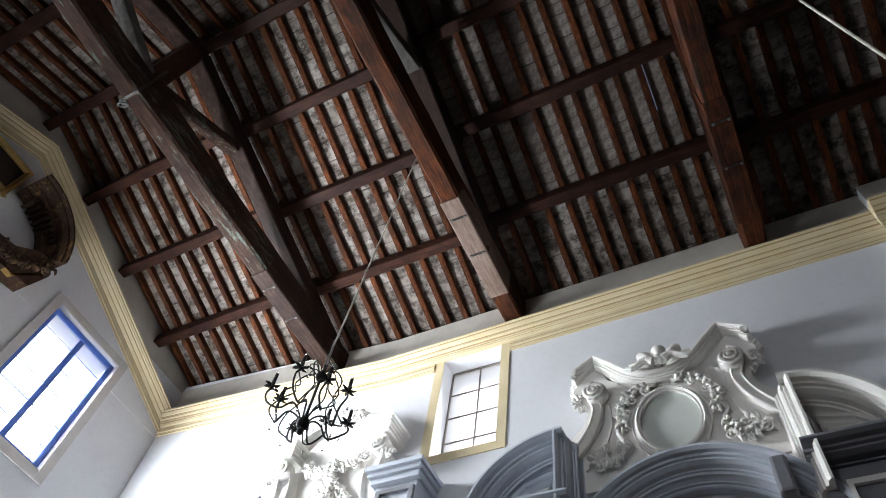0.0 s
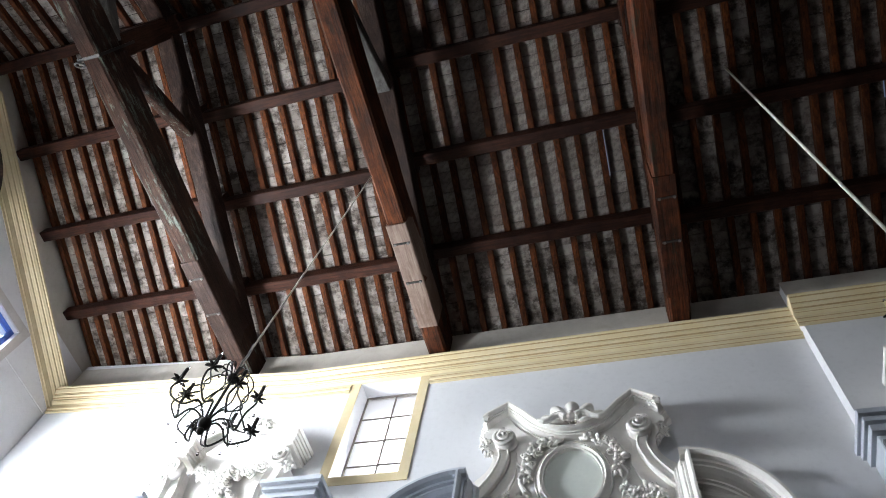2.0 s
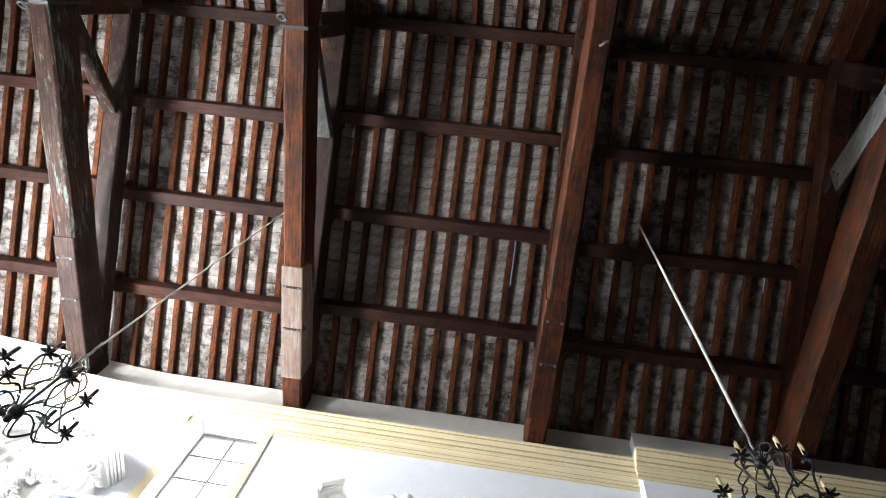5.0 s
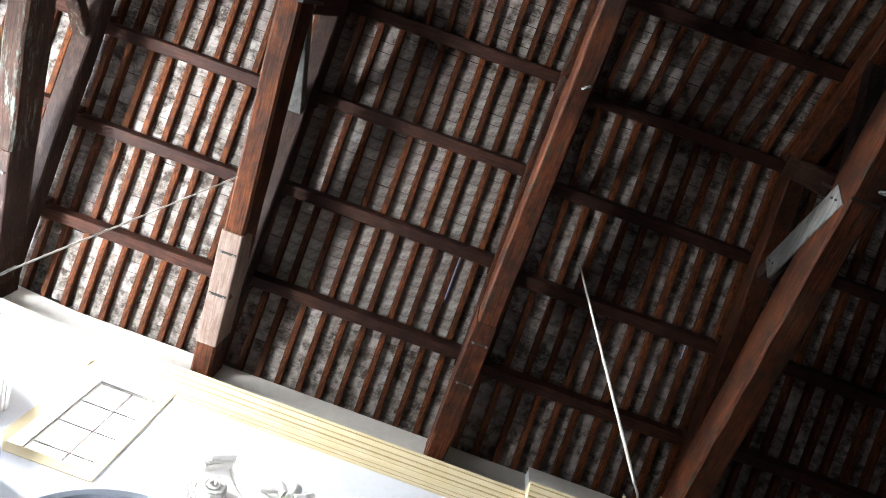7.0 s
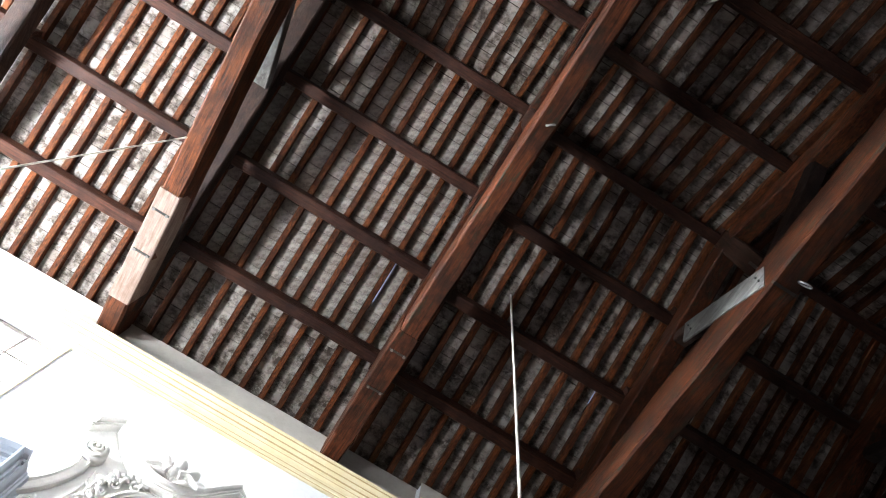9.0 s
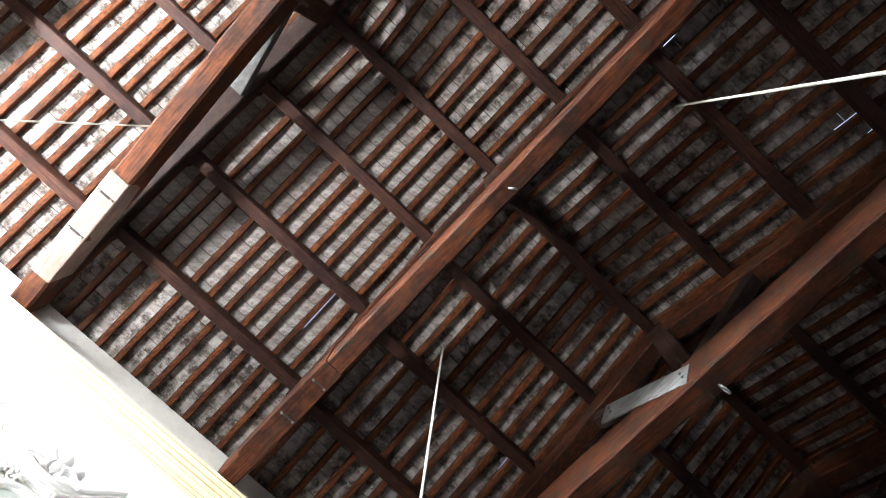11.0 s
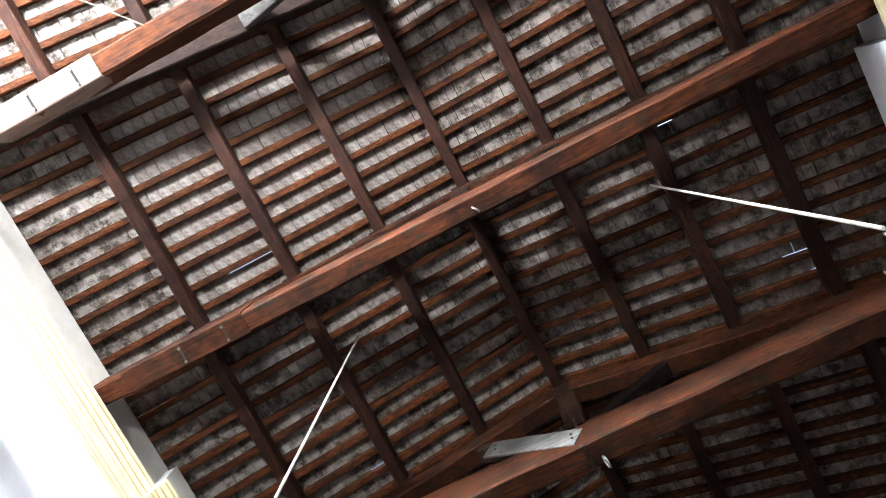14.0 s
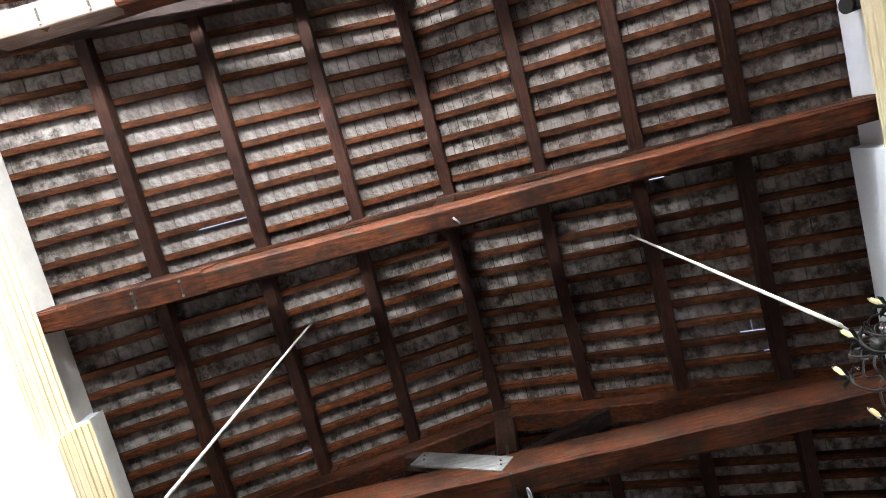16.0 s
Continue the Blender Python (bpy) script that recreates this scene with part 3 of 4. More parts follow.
tagged(link("backdrop_south", box(-9, 3, WALL_B - 3.1, WALL_B - 3, 4, 14), SKY_GLOW), "bright hazy sky outside the window", "sky", kind="structure")
tagged(link("backdrop_north", box(-9, 3, WALL_A + 3, WALL_A + 3.1, 4, 14), SKY_GLOW), "bright hazy sky outside the window", "sky", kind="structure")
tagged(link("backdrop_west", box(END_W - 4.1, END_W - 4, -6, 10, 5, 16), SKY_GLOW), "bright hazy sky outside the window", "sky", kind="structure")

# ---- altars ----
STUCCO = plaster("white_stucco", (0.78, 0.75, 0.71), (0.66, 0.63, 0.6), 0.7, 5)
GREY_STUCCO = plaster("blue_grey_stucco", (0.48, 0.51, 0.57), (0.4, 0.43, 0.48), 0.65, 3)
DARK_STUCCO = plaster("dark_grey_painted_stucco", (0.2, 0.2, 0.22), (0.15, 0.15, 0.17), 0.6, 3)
PALE_GREEN = plaster("pale_grey_green_paint", (0.62, 0.65, 0.6), (0.56, 0.59, 0.55), 0.6, 2)
OLD_PAINTING = plaster("brown_panel_paint", (0.3, 0.14, 0.05), (0.16, 0.08, 0.04), 0.5, 4)
GOLD = plain("dull_gilding", (0.5, 0.33, 0.11), 0.4, 0.8)


def sweep(path, profile, place, bm=None, closed=False):
    """Sweep a profile of (out, off) pairs along a path of (a, z) points; off is to the left of the way, place(a, out, z) gives the point."""
    bm = bm or bmesh.new()
    n = len(path)
    rows = []
    for i, (a, z) in enumerate(path):
        if closed:
            p, q = path[i - 1], path[(i + 1) % n]
        else:
            p, q = path[max(i - 1, 0)], path[min(i + 1, n - 1)]
        t = Vector((q[0] - p[0], q[1] - p[1])).normalized()
        rows.append([bm.verts.new(place(a - t.y * v, o, z + t.x * v)) for o, v in profile])
    m = len(profile)
    pairs = list(zip(rows, rows[1:])) + ([(rows[-1], rows[0])] if closed else [])
    for r0, r1 in pairs:
        for k in range(m):
            bm.faces.new((r0[k], r0[(k + 1) % m], r1[(k + 1) % m], r1[k]))
    if not closed:
        bm.faces.new(rows[0][::-1])
        bm.faces.new(rows[-1])
    bmesh.ops.recalc_face_normals(bm, faces=bm.faces)
    return bm


def slab(outline, o0, o1, place, bevel=0.0, bm=None):
    """A flat piece with an outline of (a, z) points between two depths."""
    bm = bm or bmesh.new()
    lo = [bm.verts.new(place(a, o0, z)) for a, z in outline]
    hi = [bm.verts.new(place(a, o1, z)) for a, z in outline]
    n = len(outline)
    bm.faces.new(lo)
    bm.faces.new(hi[::-1])
    for i in range(n):
        bm.faces.new((lo[i], hi[i], hi[(i + 1) % n], lo[(i + 1) % n]))
    bmesh.ops.recalc_face_normals(bm, faces=bm.faces)
    return bm


def tube(points, radius, bm=None, sides=6, taper=1.0):
    bm = bm or bmesh.new()
    pts = [Vector(p) for p in points]
    rows = []
    ref = None
    for i, p in enumerate(pts):
        d = (pts[min(i + 1, len(pts) - 1)] - pts[max(i - 1, 0)]).normalized()
        if ref is None:
            ref = d.orthogonal().normalized()
        ref = (ref - d * ref.dot(d)).normalized()
        e = d.cross(ref)
        r = radius * (1 + (taper - 1) * i / max(len(pts) - 1, 1))
        rows.append([bm.verts.new(p + (ref * math.cos(k * math.tau / sides) + e * math.sin(k * math.tau / sides)) * r) for k in range(sides)])
    for r0, r1 in zip(rows, rows[1:]):
        for k in range(sides):
            bm.faces.new((r0[k], r0[(k + 1) % sides], r1[(k + 1) % sides], r1[k]))
    bm.faces.new(rows[0][::-1])
    bm.faces.new(rows[-1])
    return bm


def smooth_line(points, n=8):
    """Points on a smooth curve through the given ones."""
    P = [Vector(p) for p in points]
    out = []
    for i in range(len(P) - 1):
        a, b, c, d = P[max(i - 1, 0)], P[i], P[i + 1], P[min(i + 2, len(P) - 1)]
        for k in range(n):
            t = k / n
            out.append(0.5 * ((2 * b) + (c - a) * t + (2 * a - 5 * b + 4 * c - d) * t * t + (3 * b - a - 3 * c + d) * t ** 3))
    out.append(P[-1])
    return out


def arc(ca, cz, r, d0, d1, n=20, rz=None):
    rz = rz or r
    return [(ca + r * math.cos(radians(d0 + (d1 - d0) * i / n)), cz + rz * math.sin(radians(d0 + (d1 - d0) * i / n))) for i in range(n + 1)]


def spiral(ca, cz, r, place, out, turns=2.2, hand=1, start=90.0, thick=0.3):
    """A volute: a rolled band that winds inwards and rises towards its eye."""
    bm = bmesh.new()
    n = 34
    path = []
    for i in range(n + 1):
        t = i / n
        rr = r * (1 - 0.82 * t)
        w = radians(start) + hand * t * turns * math.tau
        path.append(place(ca + rr * math.cos(w), out + 0.05 * t, cz + rr * math.sin(w)))
    tube(path, r * thick * 0.6, bm, 6, 0.45)
    e = Vector(place(ca, out + 0.05, cz))
    bmesh.ops.create_icosphere(bm, subdivisions=2, radius=r * 0.17, matrix=Matrix.Translation(e))
    disc = [(ca + r * 0.95 * math.cos(k * math.tau / 20), cz + r * 0.95 * math.sin(k * math.tau / 20)) for k in range(20)]
    slab(disc, out - 0.12, out - 0.005, place, bm=bm)
    return bm


def leaf(bm, base, tip, width, place_n, curl=0.04):
    """A small curled leaf from base to tip; place_n points into the room."""
    base, tip, nrm = Vector(base), Vector(tip), Vector(place_n)
    d = tip - base
    side = d.cross(nrm).normalized()
    n = 5
    rows = []
    for i in range(n + 1):
        t = i / n
        w = width * math.sin(math.pi * (0.12 + 0.86 * t)) * (1 + 0.25 * math.sin(t * 18))
        c = base + d * t + nrm * curl * math.sin(math.pi * t) * 1.3
        rows.append([bm.verts.new(c - side * w), bm.verts.new(c + nrm * 0.012), bm.verts.new(c + side * w)])
    for r0, r1 in zip(rows, rows[1:]):
        bm.faces.new((r0[0], r0[1], r1[1], r1[0]))
        bm.faces.new((r0[1], r0[2], r1[2], r1[1]))
    lows = [[bm.verts.new(v.co - nrm * 0.014) for v in (r[0], r[2])] for r in rows]
    for (r0, l0), (r1, l1) in zip(zip(rows, lows), zip(rows[1:], lows[1:])):
        bm.faces.new((r0[0], r1[0], l1[0], l0[0]))
        bm.faces.new((r1[2], r0[2], l0[1], l1[1]))
    return bm


def foliage(points, place, out, size, seed, count=3):
    """An acanthus spray: a scrolling stem along the points with side curls, narrow curled leaves and small rosettes."""
    rng = random.Random(seed)
    pts = smooth_line([(a, 0, z) for a, z in points], 7)
    bm = bmesh.new()
    tube([place(p.x, out + 0.015 + 0.012 * math.sin(i * 0.9), p.z) for i, p in enumerate(pts)], size * 0.15, bm, 7, 0.55)
    nrm = Vector(place(0, 1, 0)) - Vector(place(0, 0, 0))
    for i, p in enumerate(pts[1:-1], 1):
        d = pts[i + 1] - pts[i - 1]
        way = math.atan2(d.z, d.x)
        hand = 1 if i % 2 else -1
        if i % 3 == 0:
            r = size * rng.uniform(0.3, 0.42)
            w0 = way + hand * 1.2
            ca, cz = p.x + r * 1.3 * math.cos(w0), p.z + r * 1.3 * math.sin(w0)
            curl = []
            for k in range(15):
                t = k / 14
                rr = r * (1.2 - 1.0 * t)
                w = w0 + math.pi - hand * t * 1.5 * math.tau
                curl.append(place(ca + rr * math.cos(w), out + 0.02 + 0.03 * t, cz + rr * math.sin(w)))
            tube(curl, size * 0.11, bm, 6, 0.6)
        for k in range(count if i % 2 else 1):
            w = way + hand * rng.uniform(0.3, 1.3) + (k % 2) * 0.5
            ln = size * rng.uniform(0.5, 0.95)
            leaf(bm, place(p.x, out + 0.01, p.z), place(p.x + ln * math.cos(w), out + rng.uniform(0.01, 0.05), p.z + ln * math.sin(w)), size * 0.2, nrm, size * 0.3)
        if i % 6 == 0:
            bmesh.ops.create_icosphere(bm, subdivisions=2, radius=size * 0.17, matrix=Matrix.Translation(place(p.x, out + 0.03, p.z)))
    bmesh.ops.recalc_face_normals(bm, faces=bm.faces)
    return bm


FINE = [(0.0, 0.0), (0.07, 0.0), (0.08, 0.012), (0.08, 0.03), (0.10, 0.036), (0.10, 0.05), (0.125, 0.07), (0.15, 0.076), (0.15, 0.1), (0.165, 0.106), (0.165, 0.125), (0.2, 0.135), (0.23, 0.16), (0.23, 0.18), (0.25, 0.186), (0.25, 0.215), (0.28, 0.222), (0.30, 0.25), (0.30, 0.275), (0, 0.275)]
MOULD = [(0.0, 0.0), (0.10, 0.0), (0.12, 0.03), (0.12, 0.05), (0.17, 0.07), (0.19, 0.11), (0.19, 0.13), (0.25, 0.15), (0.28, 0.20), (0.28, 0.235), (0.32, 0.245), (0.32, 0.275), (0, 0.275)]


def scaled(profile, so, sv, o0=0.0):
    return [(o0 + o * so, v * sv) for o, v in profile]


def oval(ca, cz, ra, rz, n=40):
    return [(ca + ra * math.cos(k * math.tau / n), cz + rz * math.sin(k * math.tau / n)) for k in range(n)]


def shell(place, ca, cz, r, out):
    """A fluted scallop shell: one fan of rounded flutes with a scalloped, curled rim."""
    bm = bmesh.new()
    lobes, na, nr = 5, 60, 9
    rows = []
    for j in range(nr + 1):
        t = 0.12 + 0.88 * j / nr
        row = []
        for i in range(na + 1):
            u = i / na
            w = radians(176 - 172 * u)
            flute = abs(math.sin(math.pi * lobes * u)) ** 0.6
            rr = r * t * (0.76 + 0.24 * flute * t)
            o = out - 0.06 + 0.1 * math.sin(t * 2.4) * (0.4 + 0.6 * flute)
            row.append(bm.verts.new(place(ca + rr * math.cos(w), o, cz + rr * math.sin(w) * 0.9)))
        rows.append(row)
    for r0, r1 in zip(rows, rows[1:]):
        for i in range(na):
            bm.faces.new((r0[i], r0[i + 1], r1[i + 1], r1[i]))
    back = bmesh.ops.duplicate(bm, geom=list(bm.faces))
    step = Vector(place(0, -0.05, 0)) - Vector(place(0, 0, 0))
    bmesh.ops.translate(bm, verts=[g for g in back["geom"] if isinstance(g, bmesh.types.BMVert)], vec=step)
    for sx in (-1, 1):
        tube([place(ca + sx * r * (0.15 + 0.8 * t), out + 0.12, cz - 0.03 + 0.04 * math.sin(6 * t)) for t in (0, 0.2, 0.4, 0.6, 0.8, 1)], r * 0.13, bm, 8, 0.5)
    bmesh.ops.create_icosphere(bm, subdivisions=2, radius=r * 0.16, matrix=Matrix.Translation(place(ca, out + 0.1, cz)))
    bmesh.ops.recalc_face_normals(bm, faces=bm.faces)
    return bm


def altar_with_oval(label, ca, wall_y):
    """The upper part of a stucco altar: oval field between volutes under a concave cornice, on a broken pediment."""
    t = thing("altar", label, "altar", "altars along the wall")

    def place(a, o, z):
        return (ca + a, wall_y - o, z)
    # body with concave flanks
    right = smooth_line([(0.98, 0, 7.3), (0.97, 0, 7.2), (0.86, 0, 6.98), (0.9, 0, 6.75), (1.12, 0, 6.47), (1.25, 0, 5.9)], 6)
    flank = [(p.x, p.z) for p in right]
    dip = [Vector((0.73 * k / 10, 0, 6.98 + 0.49 * (k / 10) ** 2.3)) for k in range(11)]
    horn = [Vector((0.73 + 0.33 * k / 6, 0, 7.47 - 0.2 * math.sin(math.pi * k / 6 * 0.78))) for k in range(1, 7)]
    half = dip + horn
    cor = [Vector((-p.x, 0, p.z)) for p in half[:0:-1]] + half
    top = [(p.x, p.z + 0.06) for p in cor if abs(p.x) < 0.74]
    outline = top + flank + [(-a, z) for a, z in flank[::-1]]
    part("attic_panel", slab(outline, 0, 0.16, place), STUCCO, t)
    # concave cornice with raised horns
    part("cornice", sweep([(p.x, p.z) for p in cor], scaled(FINE, 0.95, 0.72), place), STUCCO, t)
    part("scallop_shell", shell(place, 0.03, 7.23, 0.37, 0.26), STUCCO, t, "white stucco scallop shell")
    for s in (-1, 1):
        part("volute", spiral(s * 0.71, 7.1, 0.13, place, 0.27, 2.2, -s, 90), STUCCO, t, smooth=True)
        line = smooth_line([(s * 0.74, 0.3, 7.0), (s * 0.72, 0.32, 6.86), (s * 0.8, 0.34, 6.62), (s * 0.98, 0.34, 6.36), (s * 1.15, 0.3, 6.2)], 6)
        part("scroll_band", sweep([(p.x, p.z) for p in line], [(0.1, -0.06), (0.22, -0.06), (0.23, -0.045), (0.2, -0.035), (0.2, 0.035), (0.23, 0.045), (0.22, 0.06), (0.1, 0.06)], place), STUCCO, t)
        spray("corner_leaf", foliage([(s * 0.9, 7.2), (s * 0.97, 7.08), (s * 0.88, 6.96)], place, 0.14, 0.07, 5 + s, 2), STUCCO, t)
        spray("acanthus_spray", foliage([(s * 0.1, 7.04), (s * 0.32, 6.99), (s * 0.47, 6.8), (s * 0.45, 6.52)], place, 0.17, 0.12, 11 + s, 1), STUCCO, t)
        spray("acanthus_spray", foliage([(s * 0.48, 6.4), (s * 0.56, 6.2), (s * 0.7, 6.14), (s * 0.78, 6.26), (s * 0.66, 6.32)], place, 0.17, 0.12, 21 + s, 1), STUCCO, t)
        for k, (line_pts, rad) in enumerate((([(0.08, 7.06), (0.27, 7.07), (0.41, 6.96), (0.47, 6.8), (0.42, 6.73)], 0.022), ([(0.44, 6.68), (0.54, 6.54), (0.48, 6.38), (0.54, 6.24), (0.66, 6.2), (0.72, 6.28), (0.66, 6.33)], 0.024), ([(0.58, 6.78), (0.5, 6.68), (0.56, 6.58)], 0.017))):
            curve_pts = smooth_line([(s * a, 0, z) for a, z in line_pts], 6)
            part("stucco_scroll", tube([place(p.x, 0.18, p.z) for p in curve_pts], rad, None, 7, 0.7), STUCCO, t, smooth=True)
        line = smooth_line([(s * 0.6, 0, 6.95), (s * 0.6, 0, 6.66), (s * 0.7, 0, 6.38), (s * 0.9, 0, 6.14)], 6)
        part("panel_bead", sweep([(p.x, p.z) for p in line], [(0.15, -0.012), (0.19, -0.012), (0.19, 0.012), (0.15, 0.012)], place), STUCCO, t)
    ov = oval(0.0, 6.53, 0.345, 0.42)
    part("oval_frame", sweep(ov, [(0.14, -0.05), (0.19, -0.05), (0.2, -0.04), (0.18, -0.03), (0.2, -0.012), (0.23, 0.0), (0.24, 0.015), (0.21, 0.03), (0.215, 0.05), (0.14, 0.055)], place, closed=True), STUCCO, t, smooth=False)
    part("oval_field", slab(oval(0.0, 6.53, 0.335, 0.41), 0.15, 0.175, place), PALE_GREEN, t, "plain pale grey-green oval field")
    # broken segmental pediment on entablature blocks
    for s in (-1, 1):
        # left half blue-grey, right half white: the fall of light put into colour
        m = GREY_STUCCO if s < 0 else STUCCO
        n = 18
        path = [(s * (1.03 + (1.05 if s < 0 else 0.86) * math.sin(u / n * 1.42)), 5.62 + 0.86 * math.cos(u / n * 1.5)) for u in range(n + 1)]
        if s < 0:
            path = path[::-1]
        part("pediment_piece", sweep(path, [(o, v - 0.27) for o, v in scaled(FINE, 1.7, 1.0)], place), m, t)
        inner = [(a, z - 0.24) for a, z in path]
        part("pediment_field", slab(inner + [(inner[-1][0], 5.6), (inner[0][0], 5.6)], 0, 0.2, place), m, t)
        nest = [(s * 1.17, 5.76), (s * 1.74, 5.76), (s * 1.66, 5.88), (s * 1.5, 6.02), (s * 1.17, 6.12)]
        mid = (s * 1.38, 5.86)
        for q, (k, o0) in enumerate(((1.0, 0.2), (0.72, 0.19), (0.45, 0.18))):
            ring_pts = [(mid[0] + (a - mid[0]) * k, mid[1] + (z - mid[1]) * k) for a, z in nest]
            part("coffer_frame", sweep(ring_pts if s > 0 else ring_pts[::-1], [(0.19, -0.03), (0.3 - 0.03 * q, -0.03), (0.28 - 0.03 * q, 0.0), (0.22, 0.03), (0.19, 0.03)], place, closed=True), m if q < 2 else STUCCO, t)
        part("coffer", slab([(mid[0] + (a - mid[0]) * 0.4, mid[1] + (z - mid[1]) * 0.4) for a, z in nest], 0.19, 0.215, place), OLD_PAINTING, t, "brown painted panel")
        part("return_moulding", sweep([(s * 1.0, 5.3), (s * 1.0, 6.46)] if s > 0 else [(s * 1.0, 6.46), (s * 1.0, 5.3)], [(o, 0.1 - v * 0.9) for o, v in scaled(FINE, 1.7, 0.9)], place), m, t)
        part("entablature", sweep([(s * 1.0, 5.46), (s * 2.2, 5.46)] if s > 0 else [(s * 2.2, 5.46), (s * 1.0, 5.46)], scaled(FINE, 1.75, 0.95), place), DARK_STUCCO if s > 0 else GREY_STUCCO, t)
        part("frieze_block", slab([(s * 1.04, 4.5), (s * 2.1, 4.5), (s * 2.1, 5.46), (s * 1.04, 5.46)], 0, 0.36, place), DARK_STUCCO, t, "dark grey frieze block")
        part("frieze_frame", sweep([(s * 1.22, 4.8), (s * 1.9, 4.8), (s * 1.9, 5.32), (s * 1.22, 5.32)], [(0.355, -0.03), (0.4, -0.03), (0.4, 0.03), (0.355, 0.03)], place, closed=True), STUCCO, t)
        part("scroll_boss", spiral(s * 1.36, 6.58, 0.1, place, 0.2, 1.6, s, 90), STUCCO, t, smooth=True)
    # arch over the altar picture
    part("arch", sweep(arc(0.06, 4.55, 1.05, 160, 20, 30, 1.2), [(o, v * 1.2) for o, v in scaled(FINE, 1.3, 0.8, 0.0)], place), GREY_STUCCO, t, "blue-grey moulded arch")
    part("arch_block", box(ca + 0.72, ca + 0.86, wall_y - 0.46, wall_y - 0.02, 5.3, 5.66, 0.03), DARK_STUCCO, t)
    part("altar_field", slab([(-1.0, 0.3), (1.0, 0.3), (1.0, 4.6), (0.6, 5.3), (0, 5.6), (-0.6, 5.3), (-1.0, 4.6)], 0, 0.05, place), OLD_PAINTING, t)
    for s in (-1, 1):
        part("column", sweep([(s * 1.5 - 0.2, 0.9), (s * 1.5 - 0.2, 4.5)] , [(0.0, -0.4), (0.3, -0.4), (0.42, -0.3), (0.42, -0.1), (0.3, 0.0), (0.0, 0.0)], place), GREY_STUCCO, t)
    part("altar_table", box(ca - 1.9, ca + 1.9, wall_y - 0.9, wall_y - 0.005, 0, 0.95, 0.03), GREY_STUCCO, t)
    return t


def altar_with_flowers(label, ca, wall_y):
    """The upper part of a stucco altar: a curved attic with a flower festoon between two scrolled capitals."""
    t = thing("altar", label, "altar", "altars along the wall")

    def place(a, o, z):
        return (ca + a, wall_y - o, z)
    right = smooth_line([(0.55, 0, 7.4), (0.62, 0, 7.05), (0.62, 0, 6.6), (0.8, 0, 6.1), (0.95, 0, 5.6)], 6)
    flank = [(p.x, p.z) for p in right]
    top = arc(0, 7.28, 0.6, 170, 10, 16, 0.42)
    part("attic_panel", slab(top + flank + [(-a, z) for a, z in flank[::-1]], 0, 0.16, place), STUCCO, t)
    part("cornice", sweep(arc(0, 7.22, 0.72, 172, 8, 22, 0.46), scaled(FINE, 0.85, 0.5), place), STUCCO, t)
    spray("crest", foliage([(-0.3, 7.68), (0, 7.8), (0.3, 7.68)], place, 0.25, 0.14, 4, 4), STUCCO, t)
    for s in (-1, 1):
        cap = bmesh.new()
        for k, (w, z0, z1) in enumerate(((0.12, 7.2, 7.25), (0.14, 7.25, 7.29), (0.155, 7.29, 7.33), (0.175, 7.33, 7.37), (0.19, 7.37, 7.43))):
            box(ca + s * 0.72 - w, ca + s * 0.72 + w, wall_y - 0.28 - w, wall_y - 0.005, z0 + 0.001, z1, 0.004, cap)
        part("capital", cap, STUCCO, t)
        part("volute", spiral(s * 0.72, 7.06, 0.13, place, 0.36, 2.2, -s, 90), STUCCO, t, smooth=True)
        spray("capital_leaf", foliage([(s * 0.66, 7.1), (s * 0.78, 6.98), (s * 0.92, 6.88)], place, 0.3, 0.1, 7 + s, 3), STUCCO, t)
        line = smooth_line([(s * 0.70, 0, 7.02), (s * 0.64, 0, 6.68), (s * 0.7, 0, 6.35), (s * 0.9, 0, 6.0), (s * 1.0, 0, 5.6)], 6)
        part("scroll_band", sweep([(p.x, p.z) for p in line], [(0.05, -0.12), (0.26, -0.12), (0.3, -0.09), (0.26, -0.05), (0.26, 0.05), (0.3, 0.09), (0.26, 0.12), (0.05, 0.12)], place), STUCCO, t)
        spray("flank_ornament", foliage([(s * 0.98, 6.7), (s * 1.02, 6.45), (s * 1.12, 6.2), (s * 1.18, 5.95)], place, 0.08, 0.12, 17 + s, 3), STUCCO, t)
        spray("festoon", foliage([(0, 6.98), (s * 0.18, 6.98), (s * 0.34, 7.02), (s * 0.44, 7.1)], place, 0.18, 0.12, 27 + s, 4), STUCCO, t)
        spray("festoon", foliage([(0, 6.9), (s * 0.12, 6.66), (s * 0.3, 6.5), (s * 0.42, 6.3)], place, 0.18, 0.11, 37 + s, 3), STUCCO, t)
        # dark grey entablature block with stepped panel
        blk = bmesh.new()
        x0, x1 = sorted((ca + s * 0.75, ca + s * 1.48))
        for g, z0, z1, o in ((0.0, 6.5, 6.56, 0.52), (0.03, 6.44, 6.5, 0.48), (0.06, 6.36, 6.44, 0.44), (0.1, 5.6, 6.36, 0.38)):
            box(x0 + g, x1 - g, wall_y - o, wall_y - 0.004, z0, z1 - 0.001, 0.006, blk)
        part("entablature_block", blk, GREY_STUCCO, t, "blue-grey stepped entablature block")
        part("block_frame", sweep([(s * 0.92, 5.75), (s * 1.34, 5.75), (s * 1.34, 6.25), (s * 0.92, 6.25)], [(0.375, -0.035), (0.42, -0.035), (0.42, 0.035), (0.375, 0.035)], place, closed=True), DARK_STUCCO, t)
    spray("festoon_knot", foliage([(0, 7.1), (0.0, 6.9), (0.02, 6.6), (-0.02, 6.25), (0, 5.9)], place, 0.2, 0.13, 47, 4), STUCCO, t)
